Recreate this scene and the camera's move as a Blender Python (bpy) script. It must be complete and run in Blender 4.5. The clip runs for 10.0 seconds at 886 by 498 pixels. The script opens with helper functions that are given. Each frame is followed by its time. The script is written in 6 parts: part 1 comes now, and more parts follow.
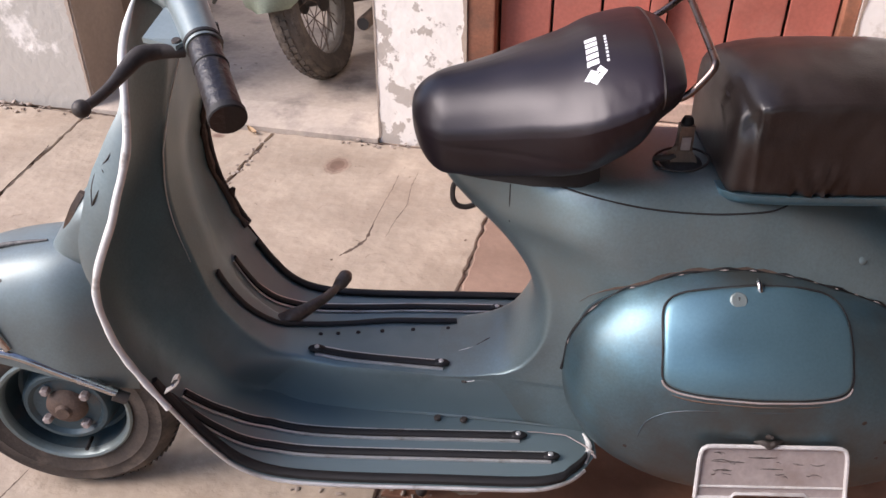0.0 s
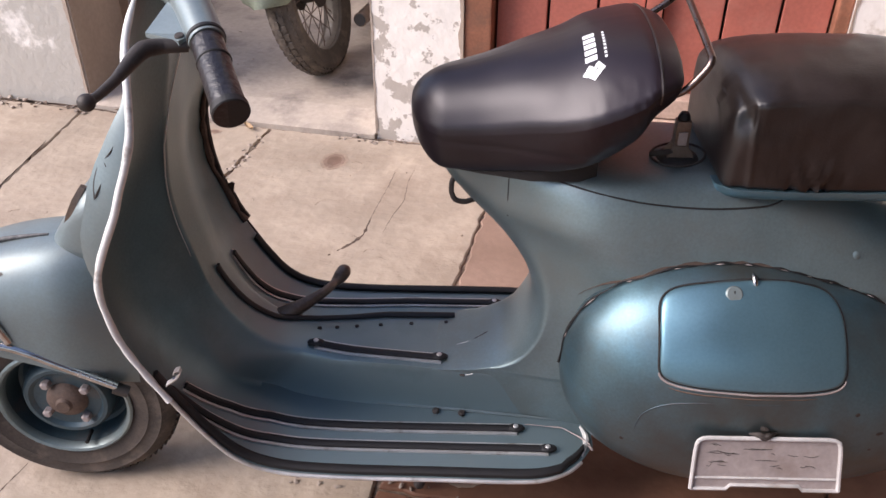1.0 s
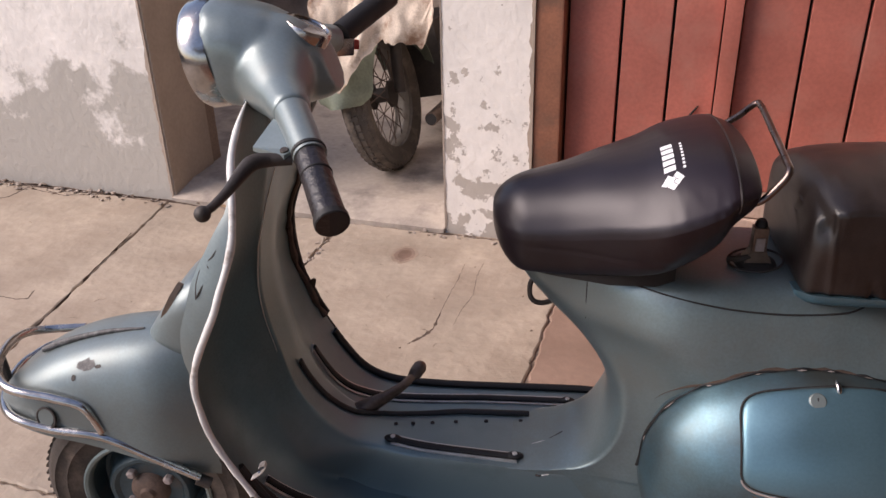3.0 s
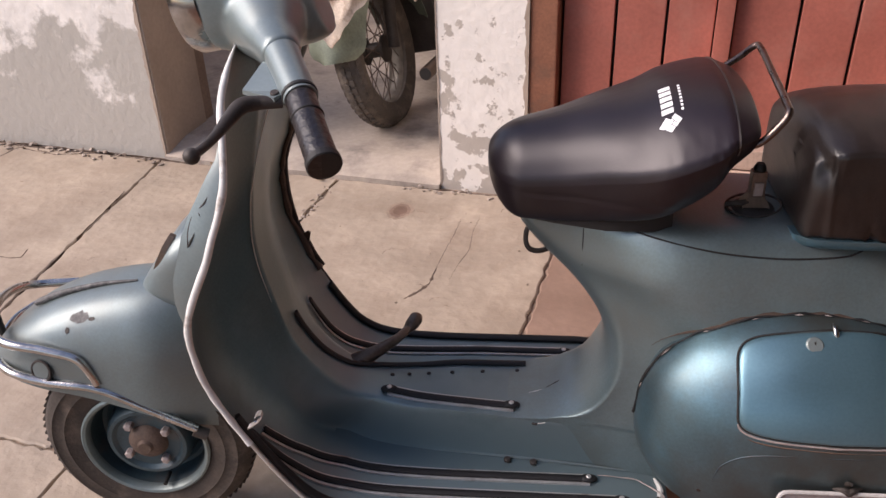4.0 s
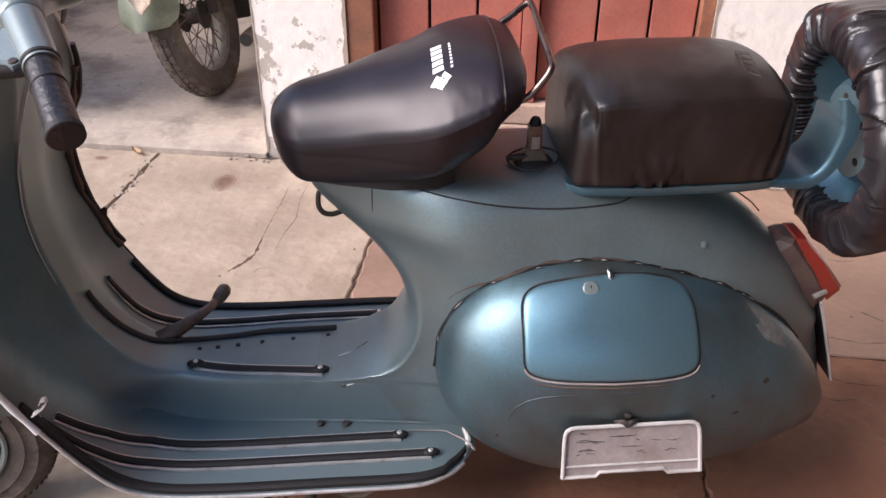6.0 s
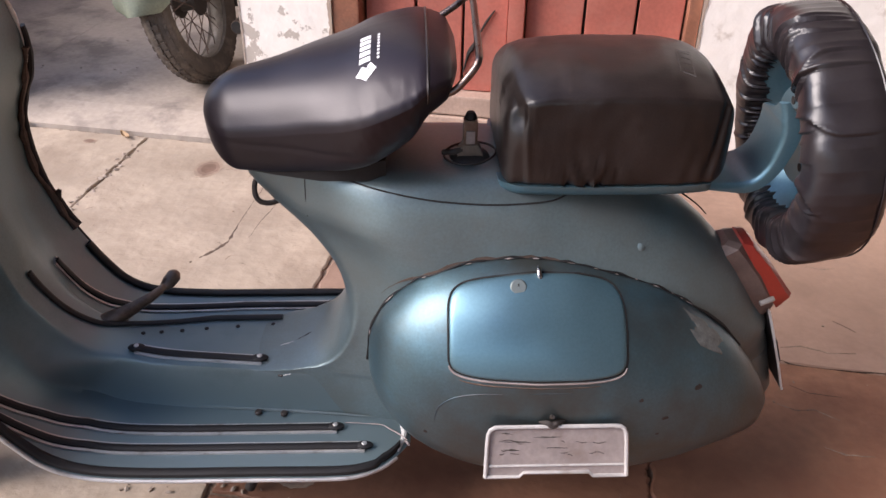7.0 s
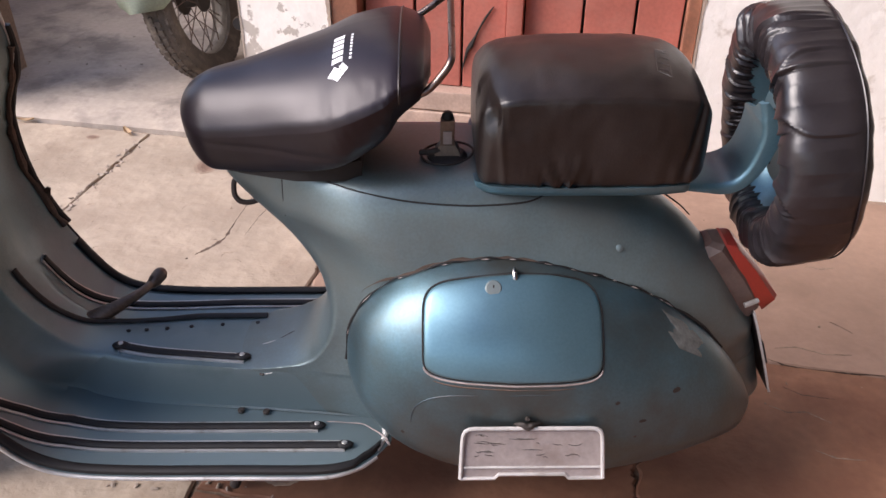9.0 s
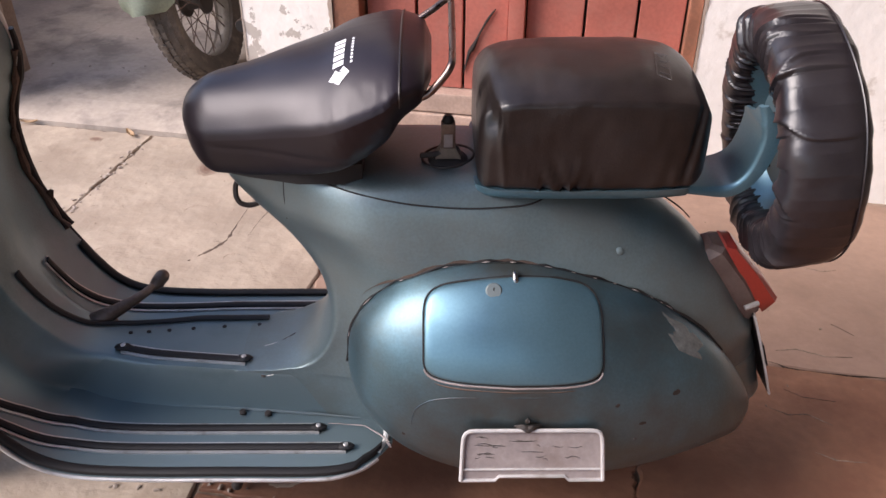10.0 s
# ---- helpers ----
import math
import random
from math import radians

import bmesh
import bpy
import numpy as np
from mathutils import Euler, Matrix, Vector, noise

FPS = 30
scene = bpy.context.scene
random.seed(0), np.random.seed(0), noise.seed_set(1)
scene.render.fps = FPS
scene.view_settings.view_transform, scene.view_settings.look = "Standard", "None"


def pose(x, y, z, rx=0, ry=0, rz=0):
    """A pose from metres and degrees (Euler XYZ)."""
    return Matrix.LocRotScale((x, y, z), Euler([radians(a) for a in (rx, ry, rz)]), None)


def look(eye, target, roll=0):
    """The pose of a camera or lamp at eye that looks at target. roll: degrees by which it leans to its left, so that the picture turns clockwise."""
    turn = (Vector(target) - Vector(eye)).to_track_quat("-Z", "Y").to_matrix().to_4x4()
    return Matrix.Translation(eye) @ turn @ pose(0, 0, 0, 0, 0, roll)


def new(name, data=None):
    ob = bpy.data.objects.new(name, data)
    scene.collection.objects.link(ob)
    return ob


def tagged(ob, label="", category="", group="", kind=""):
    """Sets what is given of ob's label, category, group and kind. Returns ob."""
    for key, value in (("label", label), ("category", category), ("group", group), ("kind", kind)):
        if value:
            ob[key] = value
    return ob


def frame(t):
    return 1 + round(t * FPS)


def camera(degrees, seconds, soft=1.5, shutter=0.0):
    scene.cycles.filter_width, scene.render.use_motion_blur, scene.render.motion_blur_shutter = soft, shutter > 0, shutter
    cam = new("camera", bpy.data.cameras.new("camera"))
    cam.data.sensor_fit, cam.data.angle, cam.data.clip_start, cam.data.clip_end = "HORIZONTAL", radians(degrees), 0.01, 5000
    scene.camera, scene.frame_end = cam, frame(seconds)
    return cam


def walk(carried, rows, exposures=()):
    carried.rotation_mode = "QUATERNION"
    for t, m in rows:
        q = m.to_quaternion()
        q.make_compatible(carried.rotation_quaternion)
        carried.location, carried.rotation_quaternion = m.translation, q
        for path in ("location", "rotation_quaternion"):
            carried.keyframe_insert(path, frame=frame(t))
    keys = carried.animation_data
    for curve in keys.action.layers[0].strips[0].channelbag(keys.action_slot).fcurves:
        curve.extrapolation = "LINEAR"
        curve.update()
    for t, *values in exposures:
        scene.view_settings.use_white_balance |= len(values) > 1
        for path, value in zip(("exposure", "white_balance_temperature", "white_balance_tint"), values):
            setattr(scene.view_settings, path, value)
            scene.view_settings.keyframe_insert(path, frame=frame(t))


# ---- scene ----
cam = camera(55.9, 10.0)
PATH = [
    (0, (0.258, 0.201, 1.308), (-0.148, 1.822, 0.209), -0.3),
    (0.5, (0.249, 0.191, 1.312), (-0.147, 1.82, 0.222), -0.2),
    (1, (0.254, 0.187, 1.311), (-0.138, 1.807, 0.206), 0.0),
    (1.5, (0.247, 0.183, 1.316), (-0.201, 1.81, 0.242), -0.6),
    (2, (0.221, 0.162, 1.349), (-0.316, 1.83, 0.385), -1.1),
    (2.2, (0.218, 0.154, 1.356), (-0.336, 1.839, 0.431), -1.2),
    (3.3, (0.225, 0.155, 1.347), (-0.322, 1.841, 0.419), -1.6),
    (3.5, (0.225, 0.154, 1.338), (-0.322, 1.827, 0.387), -1.6),
    (4, (0.225, 0.156, 1.324), (-0.305, 1.803, 0.321), -1.9),
    (4.5, (0.259, 0.168, 1.318), (-0.165, 1.818, 0.27), -1.7),
    (5, (0.305, 0.181, 1.317), (0.006, 1.841, 0.243), -1.0),
    (5.5, (0.337, 0.189, 1.318), (0.112, 1.86, 0.241), -0.3),
    (5.7, (0.337, 0.175, 1.318), (0.125, 1.849, 0.244), -0.0),
    (6.8, (0.463, 0.199, 1.315), (0.205, 1.859, 0.231), 1.0),
    (7, (0.498, 0.209, 1.312), (0.223, 1.866, 0.225), 1.0),
    (7.5, (0.545, 0.228, 1.313), (0.239, 1.872, 0.215), 0.7),
    (8, (0.554, 0.229, 1.319), (0.241, 1.87, 0.219), 0.5),
    (8.5, (0.55, 0.23, 1.318), (0.236, 1.871, 0.219), 0.5),
    (9, (0.563, 0.231, 1.319), (0.245, 1.871, 0.22), 0.4),
    (9.5, (0.566, 0.228, 1.323), (0.244, 1.868, 0.225), 0.3),
    (10, (0.567, 0.229, 1.324), (0.242, 1.869, 0.227), 0.3),
]
walk(cam, [(t, look(eye, target, roll)) for t, eye, target, roll in PATH], exposures=[(t, e + 0.27, 6850 if 2 < t < 4.8 else 6500, 19 if 2 < t < 4.8 else 17) for t, e in ((0.0, 0.75), (1.5, 0.75), (2.2, 0.47), (3.3, 0.33), (3.8, 0.36), (4.5, 0.6), (5.5, 0.8), (10.0, 0.8))])

# ---- world, sun, light ----
world = bpy.data.worlds.new("sky")
scene.world = world
world.use_nodes = True
wn = world.node_tree.nodes
sky = wn.new("ShaderNodeTexSky")
sky.sky_type, sky.sun_disc = "NISHITA", False
sky.sun_elevation, sky.sun_rotation = radians(39.5), radians(-114)
sky.air_density, sky.dust_density, sky.ozone_density = 1.0, 1.2, 1.6
world.node_tree.links.new(sky.outputs[0], wn["Background"].inputs[0])
wn["Background"].inputs[1].default_value = 0.135

sun = new("sun", bpy.data.lights.new("sun", "SUN"))
sun.data.energy, sun.data.angle, sun.data.color = 2.7, radians(40), (1.0, 0.94, 0.88)
sun.matrix_world = look((-3.85, -0.35, 3.7), (0.0, 1.4, 0.3))


# ---- materials ----
def mat(name, base, rough=0.6, metal=0.0, var=0.15, scale=6.0, bump=0.1, bump_scale=60.0, second=None, mask=(0.5, 0.62), mask_scale=3.0,
        rough2=None, coat=0.0, distance=0.002, spec=0.5, coat_rough=0.15, rise=None):
    """Base colour with two scales of variation, an optional second colour in patches (rise: its gain and the height up
    to which it climbs), and fine relief.
    """
    m = bpy.data.materials.new(name)
    m.use_nodes = True
    nt = m.node_tree
    n, l = nt.nodes, nt.links
    b = n["Principled BSDF"]
    b.inputs["Metallic"].default_value = metal
    b.inputs["Coat Weight"].default_value = coat
    b.inputs["Coat Roughness"].default_value = coat_rough
    b.inputs["Specular IOR Level"].default_value = spec
    tc = n.new("ShaderNodeTexCoord")
    na = n.new("ShaderNodeTexNoise")
    na.inputs["Scale"].default_value, na.inputs["Detail"].default_value = scale, 6.0
    nb = n.new("ShaderNodeTexNoise")
    nb.inputs["Scale"].default_value, nb.inputs["Detail"].default_value = bump_scale, 5.0
    for q in (na, nb):
        l.new(tc.outputs["Object"], q.inputs["Vector"])
    ra = n.new("ShaderNodeMapRange")
    ra.inputs["From Min"].default_value, ra.inputs["From Max"].default_value = 0.3, 0.7
    ra.inputs["To Min"].default_value, ra.inputs["To Max"].default_value = 1 - var, 1 + var
    l.new(na.outputs[0], ra.inputs["Value"])
    rb = n.new("ShaderNodeMapRange")
    rb.inputs["From Min"].default_value, rb.inputs["From Max"].default_value = 0.3, 0.7
    rb.inputs["To Min"].default_value, rb.inputs["To Max"].default_value = 1 - var * 0.5, 1 + var * 0.5
    l.new(nb.outputs[0], rb.inputs["Value"])
    mu = n.new("ShaderNodeMath")
    mu.operation = "MULTIPLY"
    l.new(ra.outputs[0], mu.inputs[0]), l.new(rb.outputs[0], mu.inputs[1])
    mix = n.new("ShaderNodeMix")
    mix.data_type, mix.blend_type = "RGBA", "MULTIPLY"
    mix.inputs["Factor"].default_value = 1.0
    mix.inputs["A"].default_value = (*base, 1)
    l.new(mu.outputs[0], mix.inputs["B"])
    col = mix.outputs["Result"]
    if second:
        nc = n.new("ShaderNodeTexNoise")
        nc.inputs["Scale"].default_value, nc.inputs["Detail"].default_value, nc.inputs["Roughness"].default_value = mask_scale, 9.0, 0.65
        l.new(tc.outputs["Object"], nc.inputs["Vector"])
        rc = n.new("ShaderNodeMapRange")
        rc.inputs["From Min"].default_value, rc.inputs["From Max"].default_value = mask
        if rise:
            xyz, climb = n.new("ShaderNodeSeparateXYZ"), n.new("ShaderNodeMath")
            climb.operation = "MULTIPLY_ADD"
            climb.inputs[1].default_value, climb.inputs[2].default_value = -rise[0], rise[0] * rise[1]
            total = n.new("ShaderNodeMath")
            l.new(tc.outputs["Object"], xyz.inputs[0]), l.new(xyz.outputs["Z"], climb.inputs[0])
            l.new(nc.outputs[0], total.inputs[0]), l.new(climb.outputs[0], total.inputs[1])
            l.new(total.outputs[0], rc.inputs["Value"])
        else:
            l.new(nc.outputs[0], rc.inputs["Value"])
        m2 = n.new("ShaderNodeMix")
        m2.data_type = "RGBA"
        m2.inputs["B"].default_value = (*second, 1)
        l.new(rc.outputs[0], m2.inputs["Factor"]), l.new(col, m2.inputs["A"])
        col = m2.outputs["Result"]
    l.new(col, b.inputs["Base Color"])
    rr = n.new("ShaderNodeMapRange")
    rr.inputs["From Min"].default_value, rr.inputs["From Max"].default_value = 0.3, 0.7
    rr.inputs["To Min"].default_value = max(0.03, rough - 0.07)
    rr.inputs["To Max"].default_value = rough2 if rough2 else min(1.0, rough + 0.09)
    l.new(na.outputs[0], rr.inputs["Value"]), l.new(rr.outputs[0], b.inputs["Roughness"])
    if bump:
        bp = n.new("ShaderNodeBump")
        bp.inputs["Strength"].default_value, bp.inputs["Distance"].default_value = bump, distance
        l.new(nb.outputs[0], bp.inputs["Height"]), l.new(bp.outputs[0], b.inputs["Normal"])
    return m


PAINT = mat("scooter_paint", (0.178, 0.234, 0.243), 0.39, 0.50, 0.15, 7, 0.06, 220, second=(0.178, 0.198, 0.190), mask=(0.42, 0.68), mask_scale=4.2, coat=0.06)
FENDER_PAINT = mat("mudguard_paint", (0.164, 0.206, 0.214), 0.41, 0.50, 0.15, 7, 0.06, 220, second=(0.160, 0.176, 0.170), mask=(0.42, 0.68), mask_scale=4.2, coat=0.06)
HEAD_PAINT = mat("headset_paint", (0.195, 0.236, 0.238), 0.36, 0.4, 0.1, 7, 0.05, 220, second=(0.20, 0.22, 0.215), mask=(0.48, 0.72), mask_scale=7, coat=0.15)
COWL_PAINT = mat("cowl_paint", (0.116, 0.202, 0.242), 0.40, 0.80, 0.16, 6, 0.04, 220, second=(0.108, 0.116, 0.108), mask=(0.40, 0.64), mask_scale=3.2, coat=0.12)
LID_PAINT = mat("lid_paint", (0.140, 0.258, 0.315), 0.39, 0.75, 0.10, 6, 0.03, 220, coat=0.15)
# scooter paint darkened to carry the shade of recesses, with brown grime
SHADED_PAINT = mat("shaded_paint", (0.042, 0.070, 0.084), 0.45, 0.3, 0.2, 12, 0.1, 160, second=(0.09, 0.07, 0.06), mask=(0.5, 0.7), mask_scale=14)
# darker above, paler below: the legshield's shade is put into the paint
SHIELD_PAINT = mat("shield_paint_shaded_above", (0.104, 0.158, 0.168), 0.40, 0.48, 0.16, 7, 0.07, 220, second=(0.180, 0.238, 0.252), mask=(0.36, 0.64), mask_scale=4.2, rise=(1.5, 0.40))
LEATHER = mat("black_leatherette", (0.0105, 0.0060, 0.0084), 0.44, 0.0, 0.25, 9, 0.35, 420, second=(0.015, 0.0092, 0.0104), mask=(0.50, 0.7), mask_scale=8, distance=0.0007, coat=0.42, coat_rough=0.32, spec=0.25)
LEATHER_OLD = mat("worn_leatherette", (0.0180, 0.0125, 0.0112), 0.36, 0.0, 0.3, 12, 0.4, 300, second=(0.030, 0.021, 0.018), mask=(0.50, 0.72), mask_scale=10, distance=0.0008, spec=0.38, coat=0.16, coat_rough=0.34)
COVER = mat("wheel_cover_vinyl", (0.0165, 0.0130, 0.0150), 0.33, 0.0, 0.25, 9, 0.25, 160, second=(0.026, 0.021, 0.022), mask=(0.5, 0.72), mask_scale=8, coat=0.18, coat_rough=0.28, distance=0.0012)
RUBBER = mat("black_rubber", (0.0085, 0.0068, 0.0066), 0.62, 0.0, 0.25, 20, 0.2, 250)
TYRE = mat("dusty_tyre_rubber", (0.078, 0.062, 0.050), 0.85, 0.0, 0.3, 14, 0.35, 180, second=(0.17, 0.135, 0.105), mask=(0.5, 0.72), mask_scale=18)
TYRE_OLD = mat("brown_dusty_tyre", (0.052, 0.039, 0.031), 0.85, 0.0, 0.35, 14, 0.4, 180, second=(0.125, 0.094, 0.072), mask=(0.52, 0.7), mask_scale=16)
CHROME = mat("chrome", (0.42, 0.395, 0.38), 0.2, 1.0, 0.2, 30, 0.05, 200, second=(0.22, 0.15, 0.10), mask=(0.6, 0.75), mask_scale=25)
OLD_CHROME = mat("tarnished_chrome", (0.19, 0.14, 0.12), 0.30, 1.0, 0.25, 30, 0.1, 200, second=(0.12, 0.07, 0.05), mask=(0.52, 0.7), mask_scale=22)
GRIP = mat("worn_grip_rubber", (0.0125, 0.0088, 0.0095), 0.36, 0.0, 0.3, 30, 0.8, 130, second=(0.022, 0.016, 0.016), mask=(0.68, 0.82), mask_scale=40, distance=0.002)
ALLOY = mat("dull_alloy", (0.55, 0.53, 0.51), 0.42, 0.6, 0.15, 24, 0.2, 200, second=(0.28, 0.22, 0.18), mask=(0.55, 0.72), mask_scale=20)
OLD_RIM = mat("old_wheel_rim", (0.17, 0.145, 0.12), 0.5, 0.4, 0.25, 20, 0.3, 150, second=(0.09, 0.065, 0.05), mask=(0.5, 0.7), mask_scale=14)
RUST = mat("rusty_steel", (0.125, 0.084, 0.065), 0.75, 0.3, 0.3, 30, 0.4, 200)
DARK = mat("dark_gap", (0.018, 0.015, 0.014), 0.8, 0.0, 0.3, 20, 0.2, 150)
PEDAL = mat("pedal_steel", (0.165, 0.118, 0.092), 0.42, 0.6, 0.3, 20, 0.3, 150)
GREASE = mat("greasy_steel", (0.05, 0.04, 0.035), 0.6, 0.3, 0.3, 20, 0.3, 150)
PLATE_RIM = mat("worn_plate_rim", (0.50, 0.47, 0.45), 0.5, 0.1, 0.15, 25, 0.2, 150, second=(0.30, 0.25, 0.22), mask=(0.55, 0.7), mask_scale=20)
PLATE = mat("scuffed_plate", (0.34, 0.285, 0.268), 0.55, 0.25, 0.2, 12, 0.2, 120, second=(0.27, 0.205, 0.18), mask=(0.55, 0.7), mask_scale=9)
WHITE = mat("white_paint_worn", (0.68, 0.66, 0.63), 0.5, 0.0, 0.12, 25, 0.15, 150, second=(0.33, 0.28, 0.24), mask=(0.58, 0.7), mask_scale=22)
PRINT = mat("white_print", (0.75, 0.74, 0.75), 0.5, 0.0, 0.05, 60, 0.0)
RED_LENS = mat("red_lens", (0.36, 0.034, 0.022), 0.3, 0.0, 0.1, 20, 0.05, 150, coat=0.5)
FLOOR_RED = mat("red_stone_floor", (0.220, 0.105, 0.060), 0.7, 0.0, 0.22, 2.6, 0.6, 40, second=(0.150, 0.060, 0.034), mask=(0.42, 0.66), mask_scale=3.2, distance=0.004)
PINK = mat("faded_lamp_housing", (0.155, 0.105, 0.088), 0.5, 0.1, 0.2, 20, 0.2, 150)
GLASS = mat("lamp_glass", (0.55, 0.56, 0.56), 0.08, 0.6, 0.05, 20, 0.0)
DIAL = mat("speedometer_glass", (0.25, 0.22, 0.20), 0.1, 0.0, 0.2, 20, 0.0, coat=1.0)
FLOOR = mat("stone_floor", (0.376, 0.300, 0.230), 0.72, 0.0, 0.17, 3.2, 0.8, 26, second=(0.302, 0.232, 0.174), mask=(0.45, 0.66), mask_scale=3.4, distance=0.007)
JOINT = mat("joint_dirt", (0.245, 0.180, 0.135), 0.95, 0.0, 0.35, 26, 0.8, 90, second=(0.12, 0.080, 0.058), mask=(0.5, 0.62), mask_scale=16, distance=0.006)
FLOOR_MID = mat("ruddy_stone_floor", (0.290, 0.186, 0.136), 0.7, 0.0, 0.14, 2.4, 0.5, 40, second=(0.185, 0.115, 0.082), mask=(0.45, 0.72), mask_scale=2.2, distance=0.004)
CEMENT = mat("grey_cement", (0.34, 0.275, 0.225), 0.82, 0.0, 0.2, 3, 0.3, 80, second=(0.19, 0.15, 0.125), mask=(0.5, 0.68), mask_scale=3.5, distance=0.004)
STORE = mat("dirty_store_floor", (0.42, 0.35, 0.29), 0.85, 0.0, 0.15, 4, 0.5, 45, second=(0.23, 0.192, 0.165), mask=(0.50, 0.66), mask_scale=4.2, distance=0.004)
# dark finish for the unseen surfaces added to hold back light
DARK_CEMENT = mat("dark_cement", (0.13, 0.105, 0.09), 0.9, 0.0, 0.25, 3, 0.3, 60)
PLASTER = mat("lime_plaster", (0.80, 0.74, 0.675), 0.9, 0.0, 0.07, 3, 0.5, 35, second=(0.47, 0.41, 0.355), mask=(0.560, 0.580), mask_scale=13, distance=0.006, rise=(0.22, 0.38))
LIME = mat("clean_lime_plaster", (0.86, 0.81, 0.755), 0.9, 0.0, 0.06, 3, 0.5, 30, second=(0.62, 0.55, 0.48), mask=(0.60, 0.70), mask_scale=9, distance=0.006)
DAMP = mat("damp_plaster", (0.80, 0.745, 0.68), 0.9, 0.0, 0.12, 4, 0.6, 35, second=(0.455, 0.417, 0.366), mask=(0.485, 0.54), mask_scale=2.6, distance=0.006, rise=(0.42, 0.50))
DOOR = mat("red_oxide_wood", (0.42, 0.128, 0.092), 0.6, 0.0, 0.18, 5, 0.3, 90, second=(0.42, 0.17, 0.13), mask=(0.5, 0.8), mask_scale=7)
FRAME = mat("old_frame_wood", (0.262, 0.104, 0.058), 0.75, 0.0, 0.25, 8, 0.5, 110, second=(0.14, 0.075, 0.05), mask=(0.5, 0.7), mask_scale=7)
SILL = mat("pale_sill_wood", (0.46, 0.33, 0.26), 0.75, 0.0, 0.2, 8, 0.4, 100)
BROWN = mat("jamb_wood", (0.27, 0.185, 0.135), 0.8, 0.0, 0.25, 5, 0.4, 80)
SCUFF = mat("scuffed_primer", (0.17, 0.175, 0.165), 0.55, 0.2, 0.3, 60, 0.2, 200)
CHIP = mat("scraped_primer", (0.092, 0.086, 0.084), 0.6, 0.1, 0.5, 90, 0.4, 200, second=(0.16, 0.155, 0.15), mask=(0.52, 0.62), mask_scale=60)
CRACK = mat("crack_dirt", (0.085, 0.056, 0.041), 0.95, 0.0, 0.35, 30, 0.3, 150, second=(0.22, 0.16, 0.12), mask=(0.56, 0.64), mask_scale=24)
REVEAL = mat("smooth_reveal_plaster", (0.40, 0.31, 0.245), 0.85, 0.0, 0.12, 4, 0.25, 60)
STAIN = [mat("oil_stain", c, 0.6, 0.0, 0.2, 12, 0.3, 60) for c in ((0.310, 0.228, 0.172), (0.245, 0.165, 0.122), (0.185, 0.115, 0.084))]
LEAF = mat("dry_leaf", (0.38, 0.25, 0.14), 0.8, 0.0, 0.3, 40, 0.3, 200)
SACK = mat("sack_cloth", (0.56, 0.46, 0.37), 0.95, 0.0, 0.25, 10, 0.6, 200, second=(0.22, 0.13, 0.085), mask=(0.5, 0.64), mask_scale=9)
GREEN = mat("green_mudguard", (0.17, 0.19, 0.14), 0.55, 0.1, 0.25, 12, 0.3, 120)


LEATHER.node_tree.nodes["Principled BSDF"].inputs["Specular Tint"].default_value = (1.0, 0.92, 1.0, 1.0)


# ---- mesh helpers ----
def finish(name, bm, material, parent=None, label="", smooth=True, angle=38):
    me = bpy.data.meshes.new(name)
    bmesh.ops.recalc_face_normals(bm, faces=bm.faces)
    bm.to_mesh(me)
    bm.free()
    me.materials.append(material)
    if smooth:
        me.polygons.foreach_set("use_smooth", [True] * len(me.polygons))
        me.set_sharp_from_angle(angle=radians(angle))
    ob = new(name, me)
    if parent:
        ob.parent = parent
    if label:
        tagged(ob, label)
    return ob


def part(name, bm, material, parent, label="", smooth=True, angle=38):
    return finish(name, bm, material, parent, label, smooth, angle)


def thing(name, x, y, z, rz, label, category, group="", kind=""):
    ob = new(name)
    ob.empty_display_size = 0.1
    ob.matrix_world = pose(x, y, z, 0, 0, rz)
    return tagged(ob, label, category, group, kind)


def spline(pts, per=6, closed=False):
    """Catmull-Rom through the points, per steps a span."""
    p = [np.array(q, float) for q in pts]
    n, out = len(p), []
    for i in range(n if closed else n - 1):
        a, b, c, d = (p[(i + k) % n] if closed else p[min(max(i + k, 0), n - 1)] for k in (-1, 0, 1, 2))
        for j in range(per):
            t = j / per
            out.append(0.5 * (2 * b + (c - a) * t + (2 * a - 5 * b + 4 * c - d) * t * t + (3 * b - a - 3 * c + d) * t ** 3))
    if not closed:
        out.append(p[-1])
    return out


def loft(rings, cap=True, closed=True, bm=None):
    """Skin rings of equally many points; closed: each ring is a loop."""
    bm = bm or bmesh.new()
    vs = [[bm.verts.new(tuple(p)) for p in r] for r in rings]
    m = len(vs[0])
    for a, b in zip(vs, vs[1:]):
        for i in range(m if closed else m - 1):
            j = (i + 1) % m
            bm.faces.new((a[i], a[j], b[j], b[i]))
    if cap and closed:
        bm.faces.new(vs[0])
        bm.faces.new(vs[-1])
    return bm


